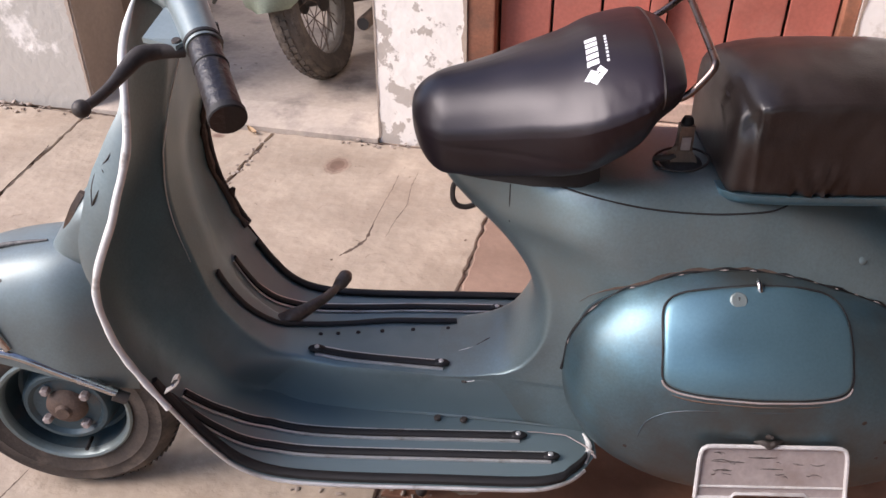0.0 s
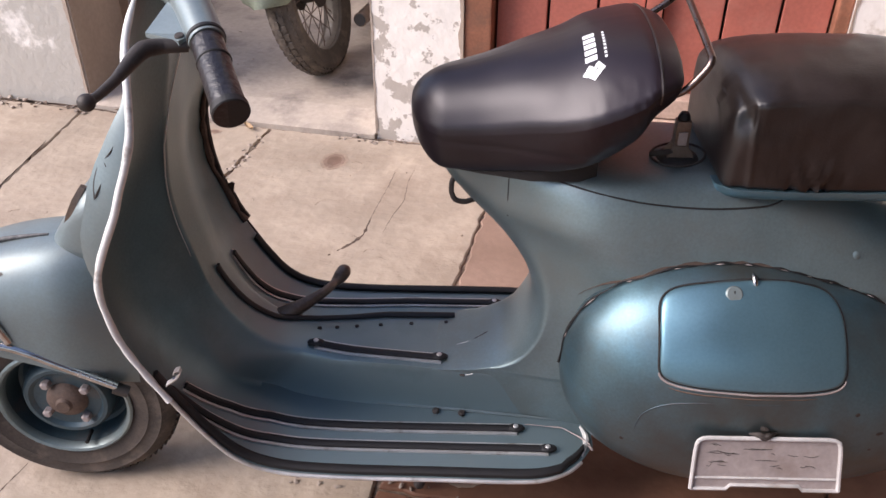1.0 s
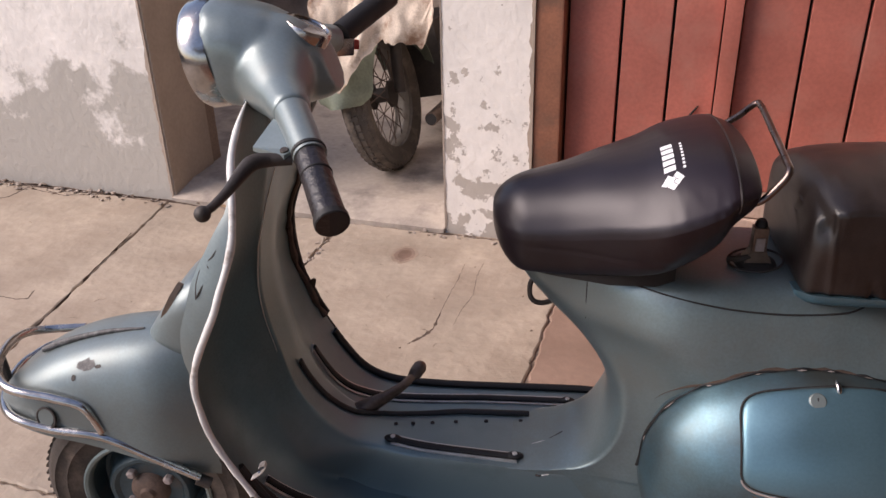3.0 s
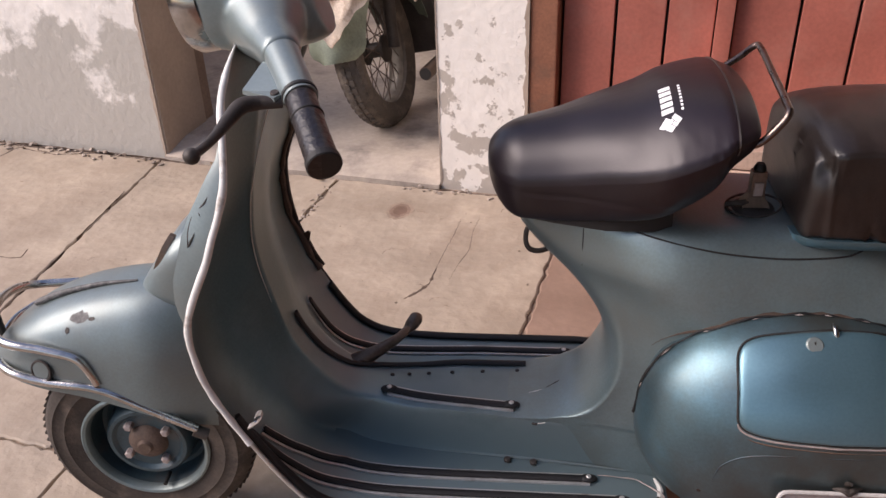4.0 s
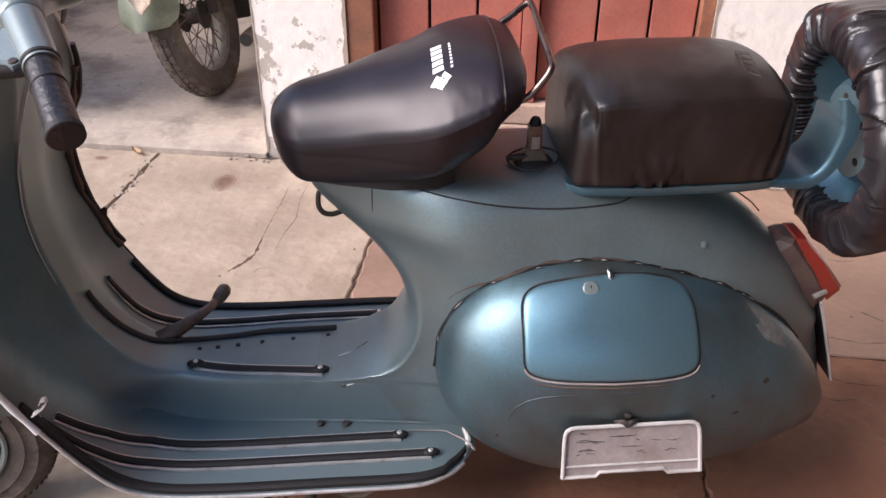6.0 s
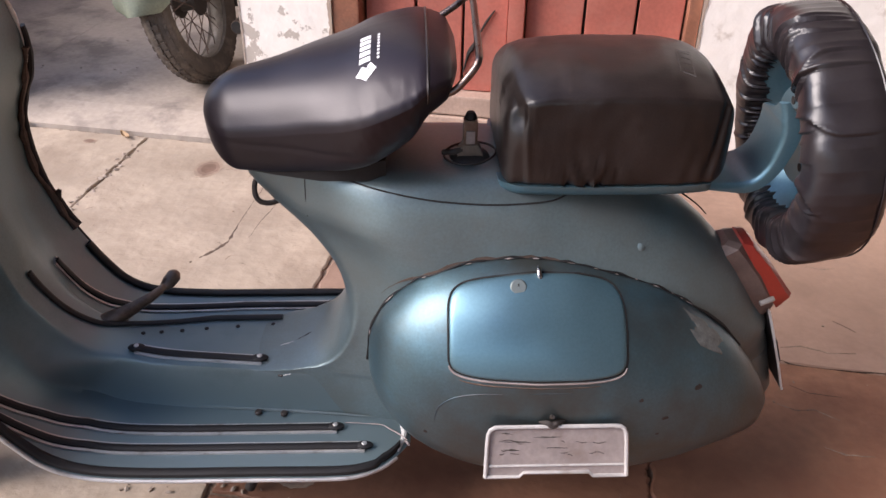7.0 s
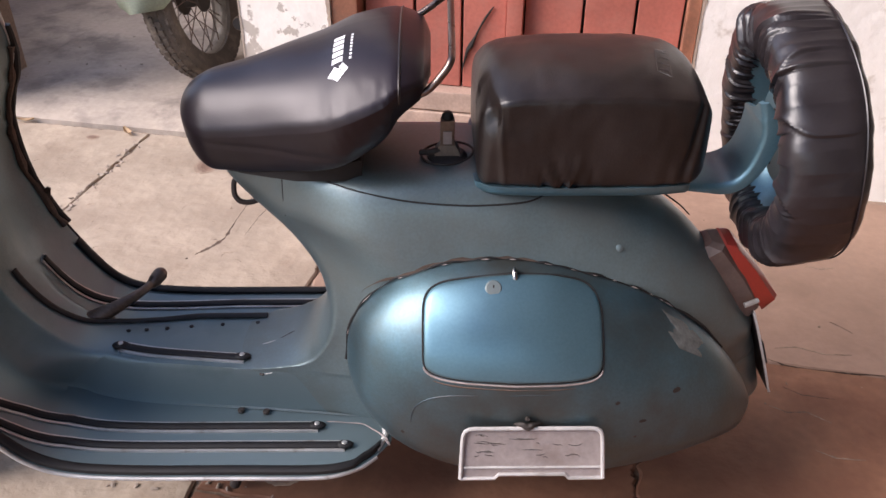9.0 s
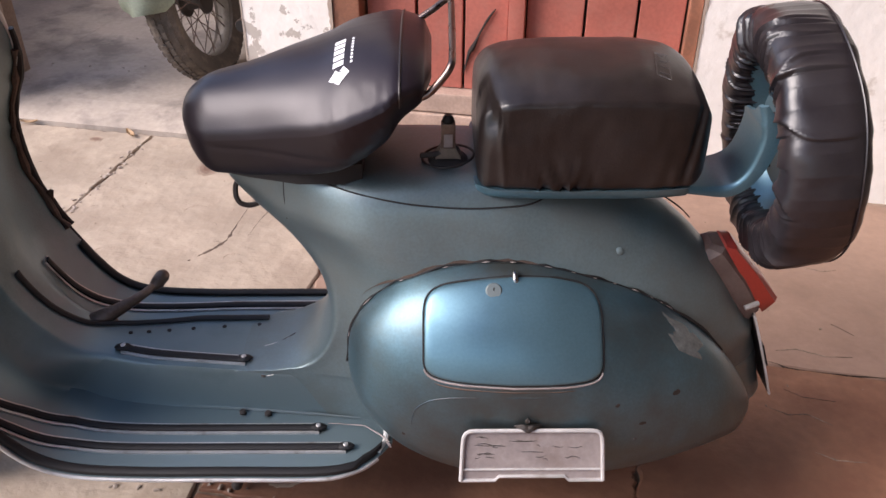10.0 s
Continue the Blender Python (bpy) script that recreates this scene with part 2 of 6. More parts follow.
def tube(pts, r, n=10, per=5, closed=False, bm=None, smooth=True):
    """A pipe along the points; r: a radius or a list of one for each point."""
    p = spline(pts, per, closed) if smooth else [np.array(q, float) for q in pts]
    k = len(p)
    rs = [r] * k if not isinstance(r, (list, tuple)) else [float(q) for q in np.interp(np.linspace(0, len(r) - 1, k), range(len(r)), r)]
    rings, up = [], None
    for i in range(k):
        t = Vector(p[(i + 1) % k] - p[i - 1]) if closed else Vector(p[min(i + 1, k - 1)] - p[max(i - 1, 0)])
        t.normalize()
        if up is None:
            up = t.orthogonal().normalized()
        up = (up - t * up.dot(t)).normalized()
        side = t.cross(up)
        rings.append([Vector(p[i]) + rs[i] * (math.cos(a) * up + math.sin(a) * side) for a in (2 * math.pi * j / n for j in range(n))])
    bm = bm or bmesh.new()
    if closed:
        loft(rings + [], cap=False, bm=bm)
        bm.verts.ensure_lookup_table()
        v = list(bm.verts)[-k * n:]
        for j in range(n):
            q = (j + 1) % n
            bm.faces.new((v[(k - 1) * n + j], v[(k - 1) * n + q], v[q], v[j]))
        return bm
    return loft(rings, bm=bm)


def box(x0, x1, y0, y1, z0, z1, bevel=0.0, bm=None, seg=2):
    own = bmesh.new()
    bmesh.ops.create_cube(own, size=1, matrix=Matrix.Translation(((x0 + x1) / 2, (y0 + y1) / 2, (z0 + z1) / 2)) @ Matrix.Diagonal((x1 - x0, y1 - y0, z1 - z0, 1)))
    if bevel:
        bmesh.ops.bevel(own, geom=own.edges[:], offset=bevel, segments=seg, affect="EDGES", profile=0.7)
    if bm is None:
        return own
    me = bpy.data.meshes.new("tmp")
    own.to_mesh(me)
    own.free()
    bm.from_mesh(me)
    bpy.data.meshes.remove(me)
    return bm


def lathe(profile, m, n=48, closed=True):
    """Revolve (radius, along) pairs about the local z axis and lay the result by the pose m."""
    bm = bmesh.new()
    rings = []
    for i in range(n):
        a = 2 * math.pi * i / n
        rings.append([m @ Vector((r * math.cos(a), r * math.sin(a), h)) for r, h in profile])
    rings.append(rings[0])
    loft(rings, cap=False, closed=closed, bm=bm)
    bmesh.ops.remove_doubles(bm, verts=bm.verts, dist=1e-5)
    return bm


def grid(rows, thick=0.0, face=(0, 0, 1), bm=None):
    """A sheet of rows of points whose outer side looks along face (a way, or a point to look away from); thick: its thickness."""
    bm = bm or bmesh.new()
    if not thick:
        return loft(rows, cap=False, closed=False, bm=bm)
    rows = [[Vector(p) for p in r] for r in rows]
    nr, nc = len(rows), len(rows[0])
    back = []
    for i in range(nr):
        line = []
        for j in range(nc):
            a = rows[min(i + 1, nr - 1)][j] - rows[max(i - 1, 0)][j]
            b = rows[i][min(j + 1, nc - 1)] - rows[i][max(j - 1, 0)]
            q = a.cross(b)
            q = q.normalized() if q.length > 1e-12 else Vector(face)
            ref = face(rows[i][j]) if callable(face) else Vector(face)
            if q.dot(ref) < 0:
                q = -q
            line.append(rows[i][j] - q * thick)
        back.append(line)
    f = [[bm.verts.new(p) for p in r] for r in rows]
    g = [[bm.verts.new(p) for p in r] for r in back]
    for i in range(nr - 1):
        for j in range(nc - 1):
            bm.faces.new((f[i][j], f[i][j + 1], f[i + 1][j + 1], f[i + 1][j]))
            bm.faces.new((g[i][j], g[i + 1][j], g[i + 1][j + 1], g[i][j + 1]))
    for i in range(nr - 1):
        for j in (0, nc - 1):
            bm.faces.new((f[i][j], f[i + 1][j], g[i + 1][j], g[i][j]))
    for j in range(nc - 1):
        for i in (0, nr - 1):
            bm.faces.new((f[i][j], f[i][j + 1], g[i][j + 1], g[i][j]))
    return bm


def disc(c, axis, r, depth, n=16, bevel=0.0, bm=None):
    """A short cylinder at c along axis."""
    c, axis = Vector(c), Vector(axis).normalized()
    up = axis.orthogonal().normalized()
    side = axis.cross(up)
    steps = [(r, 0), (r, depth - bevel), (r - bevel, depth)] if bevel else [(r, 0), (r, depth)]
    rings = [[c + axis * h + q * (math.cos(a) * up + math.sin(a) * side) for a in (2 * math.pi * i / n for i in range(n))] for q, h in steps]
    return loft(rings, bm=bm)


def smoothstep(a, b, x):
    t = min(max((x - a) / (b - a), 0.0), 1.0)
    return t * t * (3 - 2 * t)


# ---- ground, walls ----
WALL_Y = 2.76

ground_bm = box(-40, 40, -40, 40, -0.3, -0.008)
ground = tagged(finish("ground", ground_bm, JOINT, smooth=False), "earth and mortar bed under the stone paving", "ground", kind="structure")
floor = tagged(new("floor"), "worn pinkish stone slab floor of the yard", "floor", kind="structure")


def slab(poly, z=0.0):
    """A paving slab with a softened edge."""
    bm = bmesh.new()
    c = np.mean(np.array(poly), axis=0)

    def ring(inset, h):
        out = []
        for p in poly:
            d = np.array(p) - c
            out.append((*(np.array(p) - d / np.linalg.norm(d) * inset), h))
        return out
    loft([ring(0.0, z - 0.02), ring(0.0, z - 0.004), ring(0.005, z)], bm=bm)
    return bm


def jagged(a, b, n=16, amp=0.006):
    """A slightly wandering line from a to b."""
    a, b = np.array(a, float), np.array(b, float)
    d = np.array([-(b - a)[1], (b - a)[0]])
    d /= np.linalg.norm(d)
    return [tuple(a + (b - a) * i / n + d * random.uniform(-amp, amp) * (0 < i < n)) for i in range(n + 1)]


# joints that run away from the viewer, and the rows between them
COLS = [-6.0, -4.4, -3.0, -1.655, -1.005, -0.137, 0.73, 1.75, 2.5]
ROWS_Y = [-4.5, -2.6, -1.2, 0.2, 1.245, 2.735]
G = 0.004
for j in range(len(ROWS_Y) - 1):
    for i in range(len(COLS) - 1):
        cuts = [ROWS_Y[j], ROWS_Y[j + 1]]
        if i == 4:
            cuts = [1.40 if c == 1.245 else c for c in cuts]
        if j == 4 and COLS[i] > -0.2:
            cuts.insert(1, 1.60 if COLS[i] < 0.5 else 1.872)
        for k, (c0, c1) in enumerate(zip(cuts, cuts[1:])):
            x0, x1, y0, y1 = COLS[i] + G, COLS[i + 1] - G, c0 + (0.001 if k else G), c1 - (0.001 if len(cuts) == 3 and not k else G)
            lo, hi = (0.148 * (1.99 - max(c, 0.6)) for c in (c0, c1))
            a0, a1, b0, b1 = x0 + lo * (i == 3), x1 + lo * (i == 2), x0 + hi * (i == 3), x1 + hi * (i == 2)
            fine = 0.0015 if len(cuts) == 3 else 0.005
            poly = jagged((a0, y0), (a1, y0), 36, fine if k else 0.005)[:-1] + jagged((a1, y0), (b1, y1), 48, 0.005)[:-1] + jagged((b1, y1), (b0, y1), 36, 0.005 if k else fine)[:-1] + jagged((b0, y1), (a0, y0), 48, 0.005)[:-1]
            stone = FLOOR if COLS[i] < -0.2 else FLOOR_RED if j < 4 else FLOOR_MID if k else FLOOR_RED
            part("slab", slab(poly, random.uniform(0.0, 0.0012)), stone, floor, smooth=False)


def wall(name, boxes, material, label):
    bm = bmesh.new()
    for b in boxes:
        box(*b, bm=bm)
    return tagged(finish(name, bm, material, smooth=False), label, "wall", kind="structure")


W0, W1 = WALL_Y, WALL_Y + 0.30
wall("wall_left", [(-6.0, -1.757, W0, W1, -0.05, 1.4)], DAMP, "limewashed plaster wall with grey damp patches and peeling paint")
wall("wall_pillar", [(-0.612, -0.302, W0, W1, -0.05, 2.3)], PLASTER, "whitewashed plaster pillar with flaking paint")
wall("wall_right", [(0.842, 2.7, W0, W1, -0.05, 3.2)], LIME, "whitewashed plaster wall beside the red door")
wall("wall_lintel", [(-0.612, 0.842, W0, W1, 2.3, 3.2)], PLASTER, "plaster wall over the openings")
# unseen walls and roof, added to shape light and reflections on the scooter
wall("wall_side", [(-6.3, -6.0, -4.8, W1, -0.05, 1.3)], CEMENT, "unseen low cement wall added on the left, open to sky light")
wall("shade_wall", [(2.5, 2.7, -4.8, 2.758, -0.05, 2.596)], DARK_CEMENT, "unseen dark wall added to shade the right side")
wall("bounce_wall", [(-6.3, 2.7, -5.1, -4.8, -0.05, 0.6)], PLASTER, "unseen low white wall added for bright reflections")
wall("shade_canopy", [(-1.6, 2.7, -4.8, -2.6, 2.6, 2.75), (0.55, 2.7, -2.6, 2.758, 2.6, 2.75)], DARK_CEMENT, "unseen dark roof added to block light from above")
wall("alcove_wall", [(-3.1, -2.9, W1, 5.2, -0.05, 1.4), (-0.55, -0.3, W1, 5.2, -0.05, 3.0), (-3.1, -0.3, 5.2, 5.4, -0.05, 3.0)], CEMENT, "bare cement wall inside the store room")
# unseen ceiling, added to keep light off the store's far end
tagged(finish("ceiling", box(-3.1, -0.3, 4.0, 5.4, 3.0, 3.1), DARK_CEMENT, smooth=False), "unseen dark ceiling added over the back of the store", "ceiling", kind="structure")
wall("wall_reveal", [(-1.757, -1.748, 2.764, 3.06, -0.05, 1.4)], REVEAL, "smooth brownish plaster reveal of the store opening")


def flaked_edge(parent, x, way, z0, z1, widest, material):
    """A ragged strip along an upright edge where the lime has broken away."""
    rows = []
    for z in np.arange(z0, z1, 0.012):
        d = widest * (0.25 + 0.75 * abs(noise.noise(Vector((x * 3, 1.0, z * 9))))) * random.uniform(0.6, 1.0)
        rows.append([(x - 0.002 * way, WALL_Y - 0.002, z), (x + d * way, WALL_Y - 0.002, z + random.uniform(-0.003, 0.003))])
    return part("flaked_edge", grid(rows, 0.004, (0, -1, 0)), material, parent, "broken plaster edge", smooth=False)


flaked_edge(bpy.data.objects["wall_pillar"], -0.302, -1, 0.0, 2.29, 0.030, REVEAL)
flaked_edge(bpy.data.objects["wall_pillar"], -0.612, 1, 0.0, 2.29, 0.012, CEMENT)
flaked_edge(bpy.data.objects["wall_left"], -1.757, -1, 0.0, 1.39, 0.030, REVEAL)
flaked_edge(bpy.data.objects["wall_right"], 0.842, 1, 0.0, 2.29, 0.020, REVEAL)
# raised floor of the store room with its sloping nosing
bm = bmesh.new()
loft([[(x, 2.742, -0.02), (x, 2.744, 0.012), (x, 2.80, 0.022), (x, 2.875, 0.034), (x, 2.90, 0.04), (x, 5.2, 0.04), (x, 5.2, -0.02)] for x in np.linspace(-1.755, -0.615, 14)], bm=bm)
box(-2.9, -1.757, W1 + 0.002, 5.2, -0.02, 0.04, bm=bm)
box(-0.613, -0.55, W1 + 0.002, 5.2, -0.02, 0.04, bm=bm)
tagged(finish("floor_store", bm, STORE, angle=12), "raised grey cement floor of the store room", "floor", kind="structure")


def crack(pts, width=0.004, name="crack", label="dark crack in the stone floor", material=None):
    """A thin dark fissure with ragged sides, sunk in the slabs."""
    line = []
    for a, b in zip(pts, pts[1:]):
        line += jagged(a, b, 8, 0.004 * min(1.0, math.dist(a, b) * 3))[:-1]
    line.append(pts[-1])
    bm, rings = bmesh.new(), []
    for k, p in enumerate(line):
        q0, q1 = np.array(line[max(k - 1, 0)]), np.array(line[min(k + 1, len(line) - 1)])
        d = (q1 - q0) / (np.linalg.norm(q1 - q0) or 1)
        w = 0.62 * width * random.uniform(0.15, 1.3) * (0.25 + 0.75 * math.sin(math.pi * (k + 0.3) / (len(line) - 0.4)))
        a, b = np.array(p) + np.array([-d[1], d[0]]) * w / 2, np.array(p) - np.array([-d[1], d[0]]) * w / 2
        rings.append([(a[0], a[1], 0.0016), (b[0], b[1], 0.0016), (b[0], b[1], -0.01), (a[0], a[1], -0.01)])
    return part(name, loft(rings, bm=bm), material or CRACK, floor, label, smooth=False)


crack([(-0.474, 2.531), (-0.468, 2.469), (-0.464, 2.322), (-0.460, 2.195)], 0.003)
crack([(-0.461, 2.22), (-0.454, 2.124), (-0.472, 2.074), (-0.501, 2.027)], 0.020)
crack([(-0.414, 2.552), (-0.413, 2.463), (-0.392, 2.339), (-0.402, 2.25), (-0.403, 2.152)], 0.0024)
crack([(-1.737, 2.45), (-1.700, 2.25), (-1.675, 2.10)], 0.004)
crack([(-1.66, 2.02), (-1.635, 1.89), (-1.615, 1.74)], 0.004)
crack([(-1.786, 1.999), (-1.769, 1.950), (-1.803, 1.937), (-1.868, 1.938)], 0.006)
crack([(-2.50, 2.55), (-2.441, 2.61), (-2.434, 2.71), (-2.34, 2.69), (-2.229, 2.677), (-2.074, 2.728), (-1.897, 2.738)], 0.008)
crack([(-2.7, 2.738), (-2.4, 2.742), (-2.05, 2.735), (-1.80, 2.74), (-1.62, 2.72)], 0.034)
crack([(-0.72, 2.72), (-0.60, 2.735), (-0.42, 2.73)], 0.008)
crack([(1.037, 1.885), (1.087, 1.868), (1.151, 1.867), (1.214, 1.870), (1.301, 1.877)], 0.0014)
crack([(1.212, 2.066), (1.235, 2.05), (1.259, 2.029)], 0.003)
crack([(1.06, 1.79), (1.10, 1.77), (1.17, 1.77)], 0.003)
crack([(-0.85, 1.137), (-0.858, 1.06), (-0.90, 0.95)], 0.006)
for _ in range(5):
    x, y, a = random.uniform(-1.5, -0.2), random.uniform(1.9, 2.65), random.uniform(0.4, 1.6)
    e = random.uniform(0.008, 0.026)
    crack([(x, y), (x + e * math.cos(a), y + e * math.sin(a)), (x + 2 * e * math.cos(a - 0.4), y + 2 * e * math.sin(a - 0.4))], 0.0022, "chisel_mark", "", JOINT)
# oil stain and small marks
for x, y, rx, ry in ((-0.693, 2.545, 0.052, 0.072), (-1.19, 2.66, 0.03, 0.02), (0.02, 1.31, 0.05, 0.03)):
    poly = [(x + rx * math.cos(a) * (1 + 0.15 * noise.noise(Vector((math.cos(a) * 2, math.sin(a) * 2, x)))), y + ry * math.sin(a) * (1 + 0.15 * noise.noise(Vector((math.cos(a) * 2, math.sin(a) * 2, y))))) for a in np.linspace(0, 2 * math.pi, 33)[:-1]]
    poly = [(x + (a - x) * random.uniform(0.84, 0.98), y + (b - y) * random.uniform(0.84, 0.98)) for a, b in poly]
    for k, f in enumerate((1.0, 0.78, 0.52)):
        own = [(x + (a - x) * f * random.uniform(0.9, 1.0), y + (b - y) * f * random.uniform(0.9, 1.0)) for a, b in poly]
        part("stain", loft([[(a, b, -0.004) for a, b in own], [(a, b, 0.0016 + 0.0003 * k) for a, b in own]]), STAIN[k], floor, "brownish oil stain on the stone", smooth=False)


def chips(name, n, area, size, material, label, z=0.0):
    """Loose crumbs of broken mortar, in one mesh."""
    bm = bmesh.new()
    for _ in range(n):
        x, y = random.uniform(area[0], area[1]), random.uniform(area[2], area[3])
        q = random.uniform(*size)
        m = Matrix.Translation((x, y, z + 0.002 + q * 0.2)) @ Euler((random.uniform(-0.3, 0.3), random.uniform(-0.3, 0.3), random.uniform(0, 6))).to_matrix().to_4x4() @ Matrix.Diagonal((q, q * random.uniform(0.4, 0.9), q * random.uniform(0.2, 0.45), 1))
        geo = bmesh.ops.create_icosphere(bm, subdivisions=1, radius=1, matrix=m)
        for v in geo["verts"]:
            v.co += Vector((random.uniform(-1, 1), random.uniform(-1, 1), random.uniform(-0.5, 0.5))) * q * 0.25
    return tagged(finish(name, bm, material, smooth=False), label, "rubble", kind="stuff")


crack([(-2.62, 2.70), (-2.5, 2.725), (-2.3, 2.72), (-2.12, 2.742), (-1.95, 2.725), (-1.78, 2.715)], 0.008)
crack([(-2.36, 2.742), (-2.33, 2.70), (-2.27, 2.69), (-2.22, 2.735)], 0.008)
chips("crumbs", 34, (-2.75, -1.62, 2.69, 2.755), (0.002, 0.016), JOINT, "brown crumbs along the wall crack")
chips("rubble", 50, (-2.85, -1.70, 2.67, 2.75), (0.003, 0.016), CEMENT, "crumbled mortar along the foot of the wall")
chips("rubble", 26, (-0.75, -0.35, 2.70, 2.75), (0.003, 0.012), CEMENT, "crumbled mortar at the pillar foot")
chips("rubble", 60, (-1.03, -0.985, 1.9, 2.72), (0.003, 0.010), CEMENT, "pale crumbled mortar in a floor joint")
chips("rubble", 28, (-0.32, 0.16, 1.21, 1.275), (0.002, 0.009), CEMENT, "crumbled mortar in the open floor joint")
chips("grit", 60, (-1.6, 1.5, 1.6, 2.7), (0.0015, 0.005), JOINT, "scattered grit and specks on the floor")
chips("grit", 40, (-1.7, -0.7, 2.95, 3.6), (0.002, 0.008), CEMENT, "grit on the store room floor", 0.04)


def leaf(x, y, turn, label):
    bm = bmesh.new()
    rows = [[Vector((a * 0.035, b * 0.011 * math.sin(math.pi * (a * 0.5 + 0.5)) ** 0.7, 0.004 + 0.006 * abs(b) + 0.008 * a * a)) for b in (-1, -0.5, 0, 0.5, 1)] for a in np.linspace(-0.98, 0.98, 9)]
    ob = finish("dry_leaf", grid(rows, 0.0006, bm=bm), LEAF)
    ob.matrix_world = pose(x, y, 0.003, 0, 0, turn)
    return tagged(ob, label, "leaf")


leaf(-1.50, 2.725, 10, "pale dry leaf lying by the step")
leaf(-1.08, 2.71, 140, "small curled brown leaf on the floor")


# ---- scooter ----
scooter = thing("scooter", -0.096, 1.372, 0.0, 12.0, "old blue-grey metal scooter with worn paint, parked on the stone floor", "scooter")

# legshield and footboard: base line of the wings and floor, half width, hump line
ST = [(-0.345, 0.985, 0.100, -0.340, 0.985, 0.05), (-0.358, 0.930, 0.170, -0.338, 0.925, 0.05), (-0.362, 0.860, 0.222, -0.345, 0.860, 0.055),
      (-0.365, 0.785, 0.250, -0.360, 0.790, 0.06), (-0.385, 0.720, 0.266, -0.372, 0.720, 0.06), (-0.415, 0.650, 0.274, -0.380, 0.650, 0.06),
      (-0.427, 0.580, 0.275, -0.376, 0.585, 0.06), (-0.422, 0.510, 0.270, -0.362, 0.515, 0.06), (-0.400, 0.445, 0.266, -0.345, 0.435, 0.055),
      (-0.365, 0.370, 0.263, -0.305, 0.362, 0.05), (-0.320, 0.290, 0.261, -0.255, 0.318, 0.05), (-0.275, 0.235, 0.260, -0.200, 0.301, 0.05),
      (-0.210, 0.207, 0.260, -0.140, 0.294, 0.062), (-0.100, 0.198, 0.260, -0.060, 0.291, 0.0735), (0.050, 0.197, 0.260, 0.060, 0.289, 0.0855),
      (0.200, 0.196, 0.260, 0.200, 0.287, 0.096), (0.255, 0.195, 0.250, 0.255, 0.287, 0.098), (0.300, 0.193, 0.222, 0.300, 0.287, 0.098), (0.335, 0.190, 0.172, 0.335, 0.287, 0.098)]
SHEET = spline(ST, 4)


def shield(s, v):
    """A point of the legshield and footboard: s along the stations, v across."""
    i = min(max(s * 4, 0), len(SHEET) - 1)
    k = min(int(i), len(SHEET) - 2)
    q = SHEET[k] + (SHEET[k + 1] - SHEET[k]) * (i - k)
    bu, bz, w, cu, cz, h = q
    e = SHEET[min(k + 1, len(SHEET) - 1)] - SHEET[max(k - 1, 0)]
    t = np.array([e[0], e[1]]) / (math.hypot(e[0], e[1]) or 1)
    nrm = np.array([t[1], -t[0]])          # towards the front and below
    a = abs(v)
    tunnel = 1 - smoothstep(h, h + 0.008 + 0.052 * smoothstep(11.6, 9.5, s), a)
    if v > 0:
        flank = 1 - smoothstep(0.0, 0.98 * w, a)
    else:
        flank = (1 - min(max((a - h) / (0.96 * max(w - h, 0.01)), 0.0), 1.0)) ** 1.7
    up = smoothstep(10.8, 8.2, s)
    f = tunnel + (flank - tunnel) * up
    dip = (0.050 * smoothstep(0.5, 4, s) + 0.006) * (1 - (min(a / w, 1.0)) ** 2) * smoothstep(11.5, 8.5, s) * (1 - f) * (0.45 if v > 0 else 1.0)
    u = bu + (cu - bu) * f + nrm[0] * dip
    z = bz + (cz - bz) * f + nrm[1] * dip - 0.005 * f * min(a / max(h, 0.01), 1.0) ** 2 * (1 - up) * smoothstep(13.4, 12.0, s)
    if v < 0:
        u += float(np.interp(s, (0.5, 1.0, 1.5, 2.0, 2.5, 3.0, 3.5, 4.0, 4.5, 5.5, 6.5, 7.5), (0.0, 0.006, 0.014, 0.019, 0.016, 0.010, 0.007, 0.006, 0.006, 0.003, 0.003, 0.0))) * smoothstep(0.6, 1.0, a / w)
    else:
        u += 0.010 * smoothstep(5.0, 8.2, s) * smoothstep(10.6, 8.8, s) * smoothstep(0.06, 0.24, a)
    z += 0.12 * max(v - 0.06, 0.0) * smoothstep(8.5, 10.5, s)
    return Vector((u, v, z))


def columns(s, w, h):
    """Places across the sheet, gathered where the tunnel's sides stand."""
    k = min(h + 0.008 + 0.052 * smoothstep(11.6, 9.5, s), w * 0.96)
    half = list(np.linspace(w, k, 14)[:-1]) + list(np.linspace(k, h, 10)[:-1]) + list(np.linspace(h, 0, 9))
    return [-v for v in half] + half[-2::-1]


rows = []
for k in range(len(SHEET)):
    rows.append([shield(k / 4, v) for v in columns(k / 4, SHEET[k][2], SHEET[k][5])])
i_split = 44
# both sheets share the paint that darkens upward as painted shade
legshield = part("legshield", grid(rows[:i_split + 1], 0.004, (0.8, 0, 0.6)), SHIELD_PAINT, scooter, "blue-grey legshield with a raised centre, shade painted in above", angle=60)
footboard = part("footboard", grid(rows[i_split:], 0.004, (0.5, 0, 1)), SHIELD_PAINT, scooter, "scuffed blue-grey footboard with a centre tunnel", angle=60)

# the pressed crease along the near side of the raised centre
pts = [shield(s, float(np.interp(s, (0.5, 1.0, 1.5, 2.0, 2.5, 3.0, 3.5, 4.0), (0.062, 0.052, 0.035, 0.010, -0.020, -0.046, -0.061, -0.066)))) + Vector((0.0025, -0.002, 0.002)) for s in np.arange(0.75, 7.1, 0.25)]
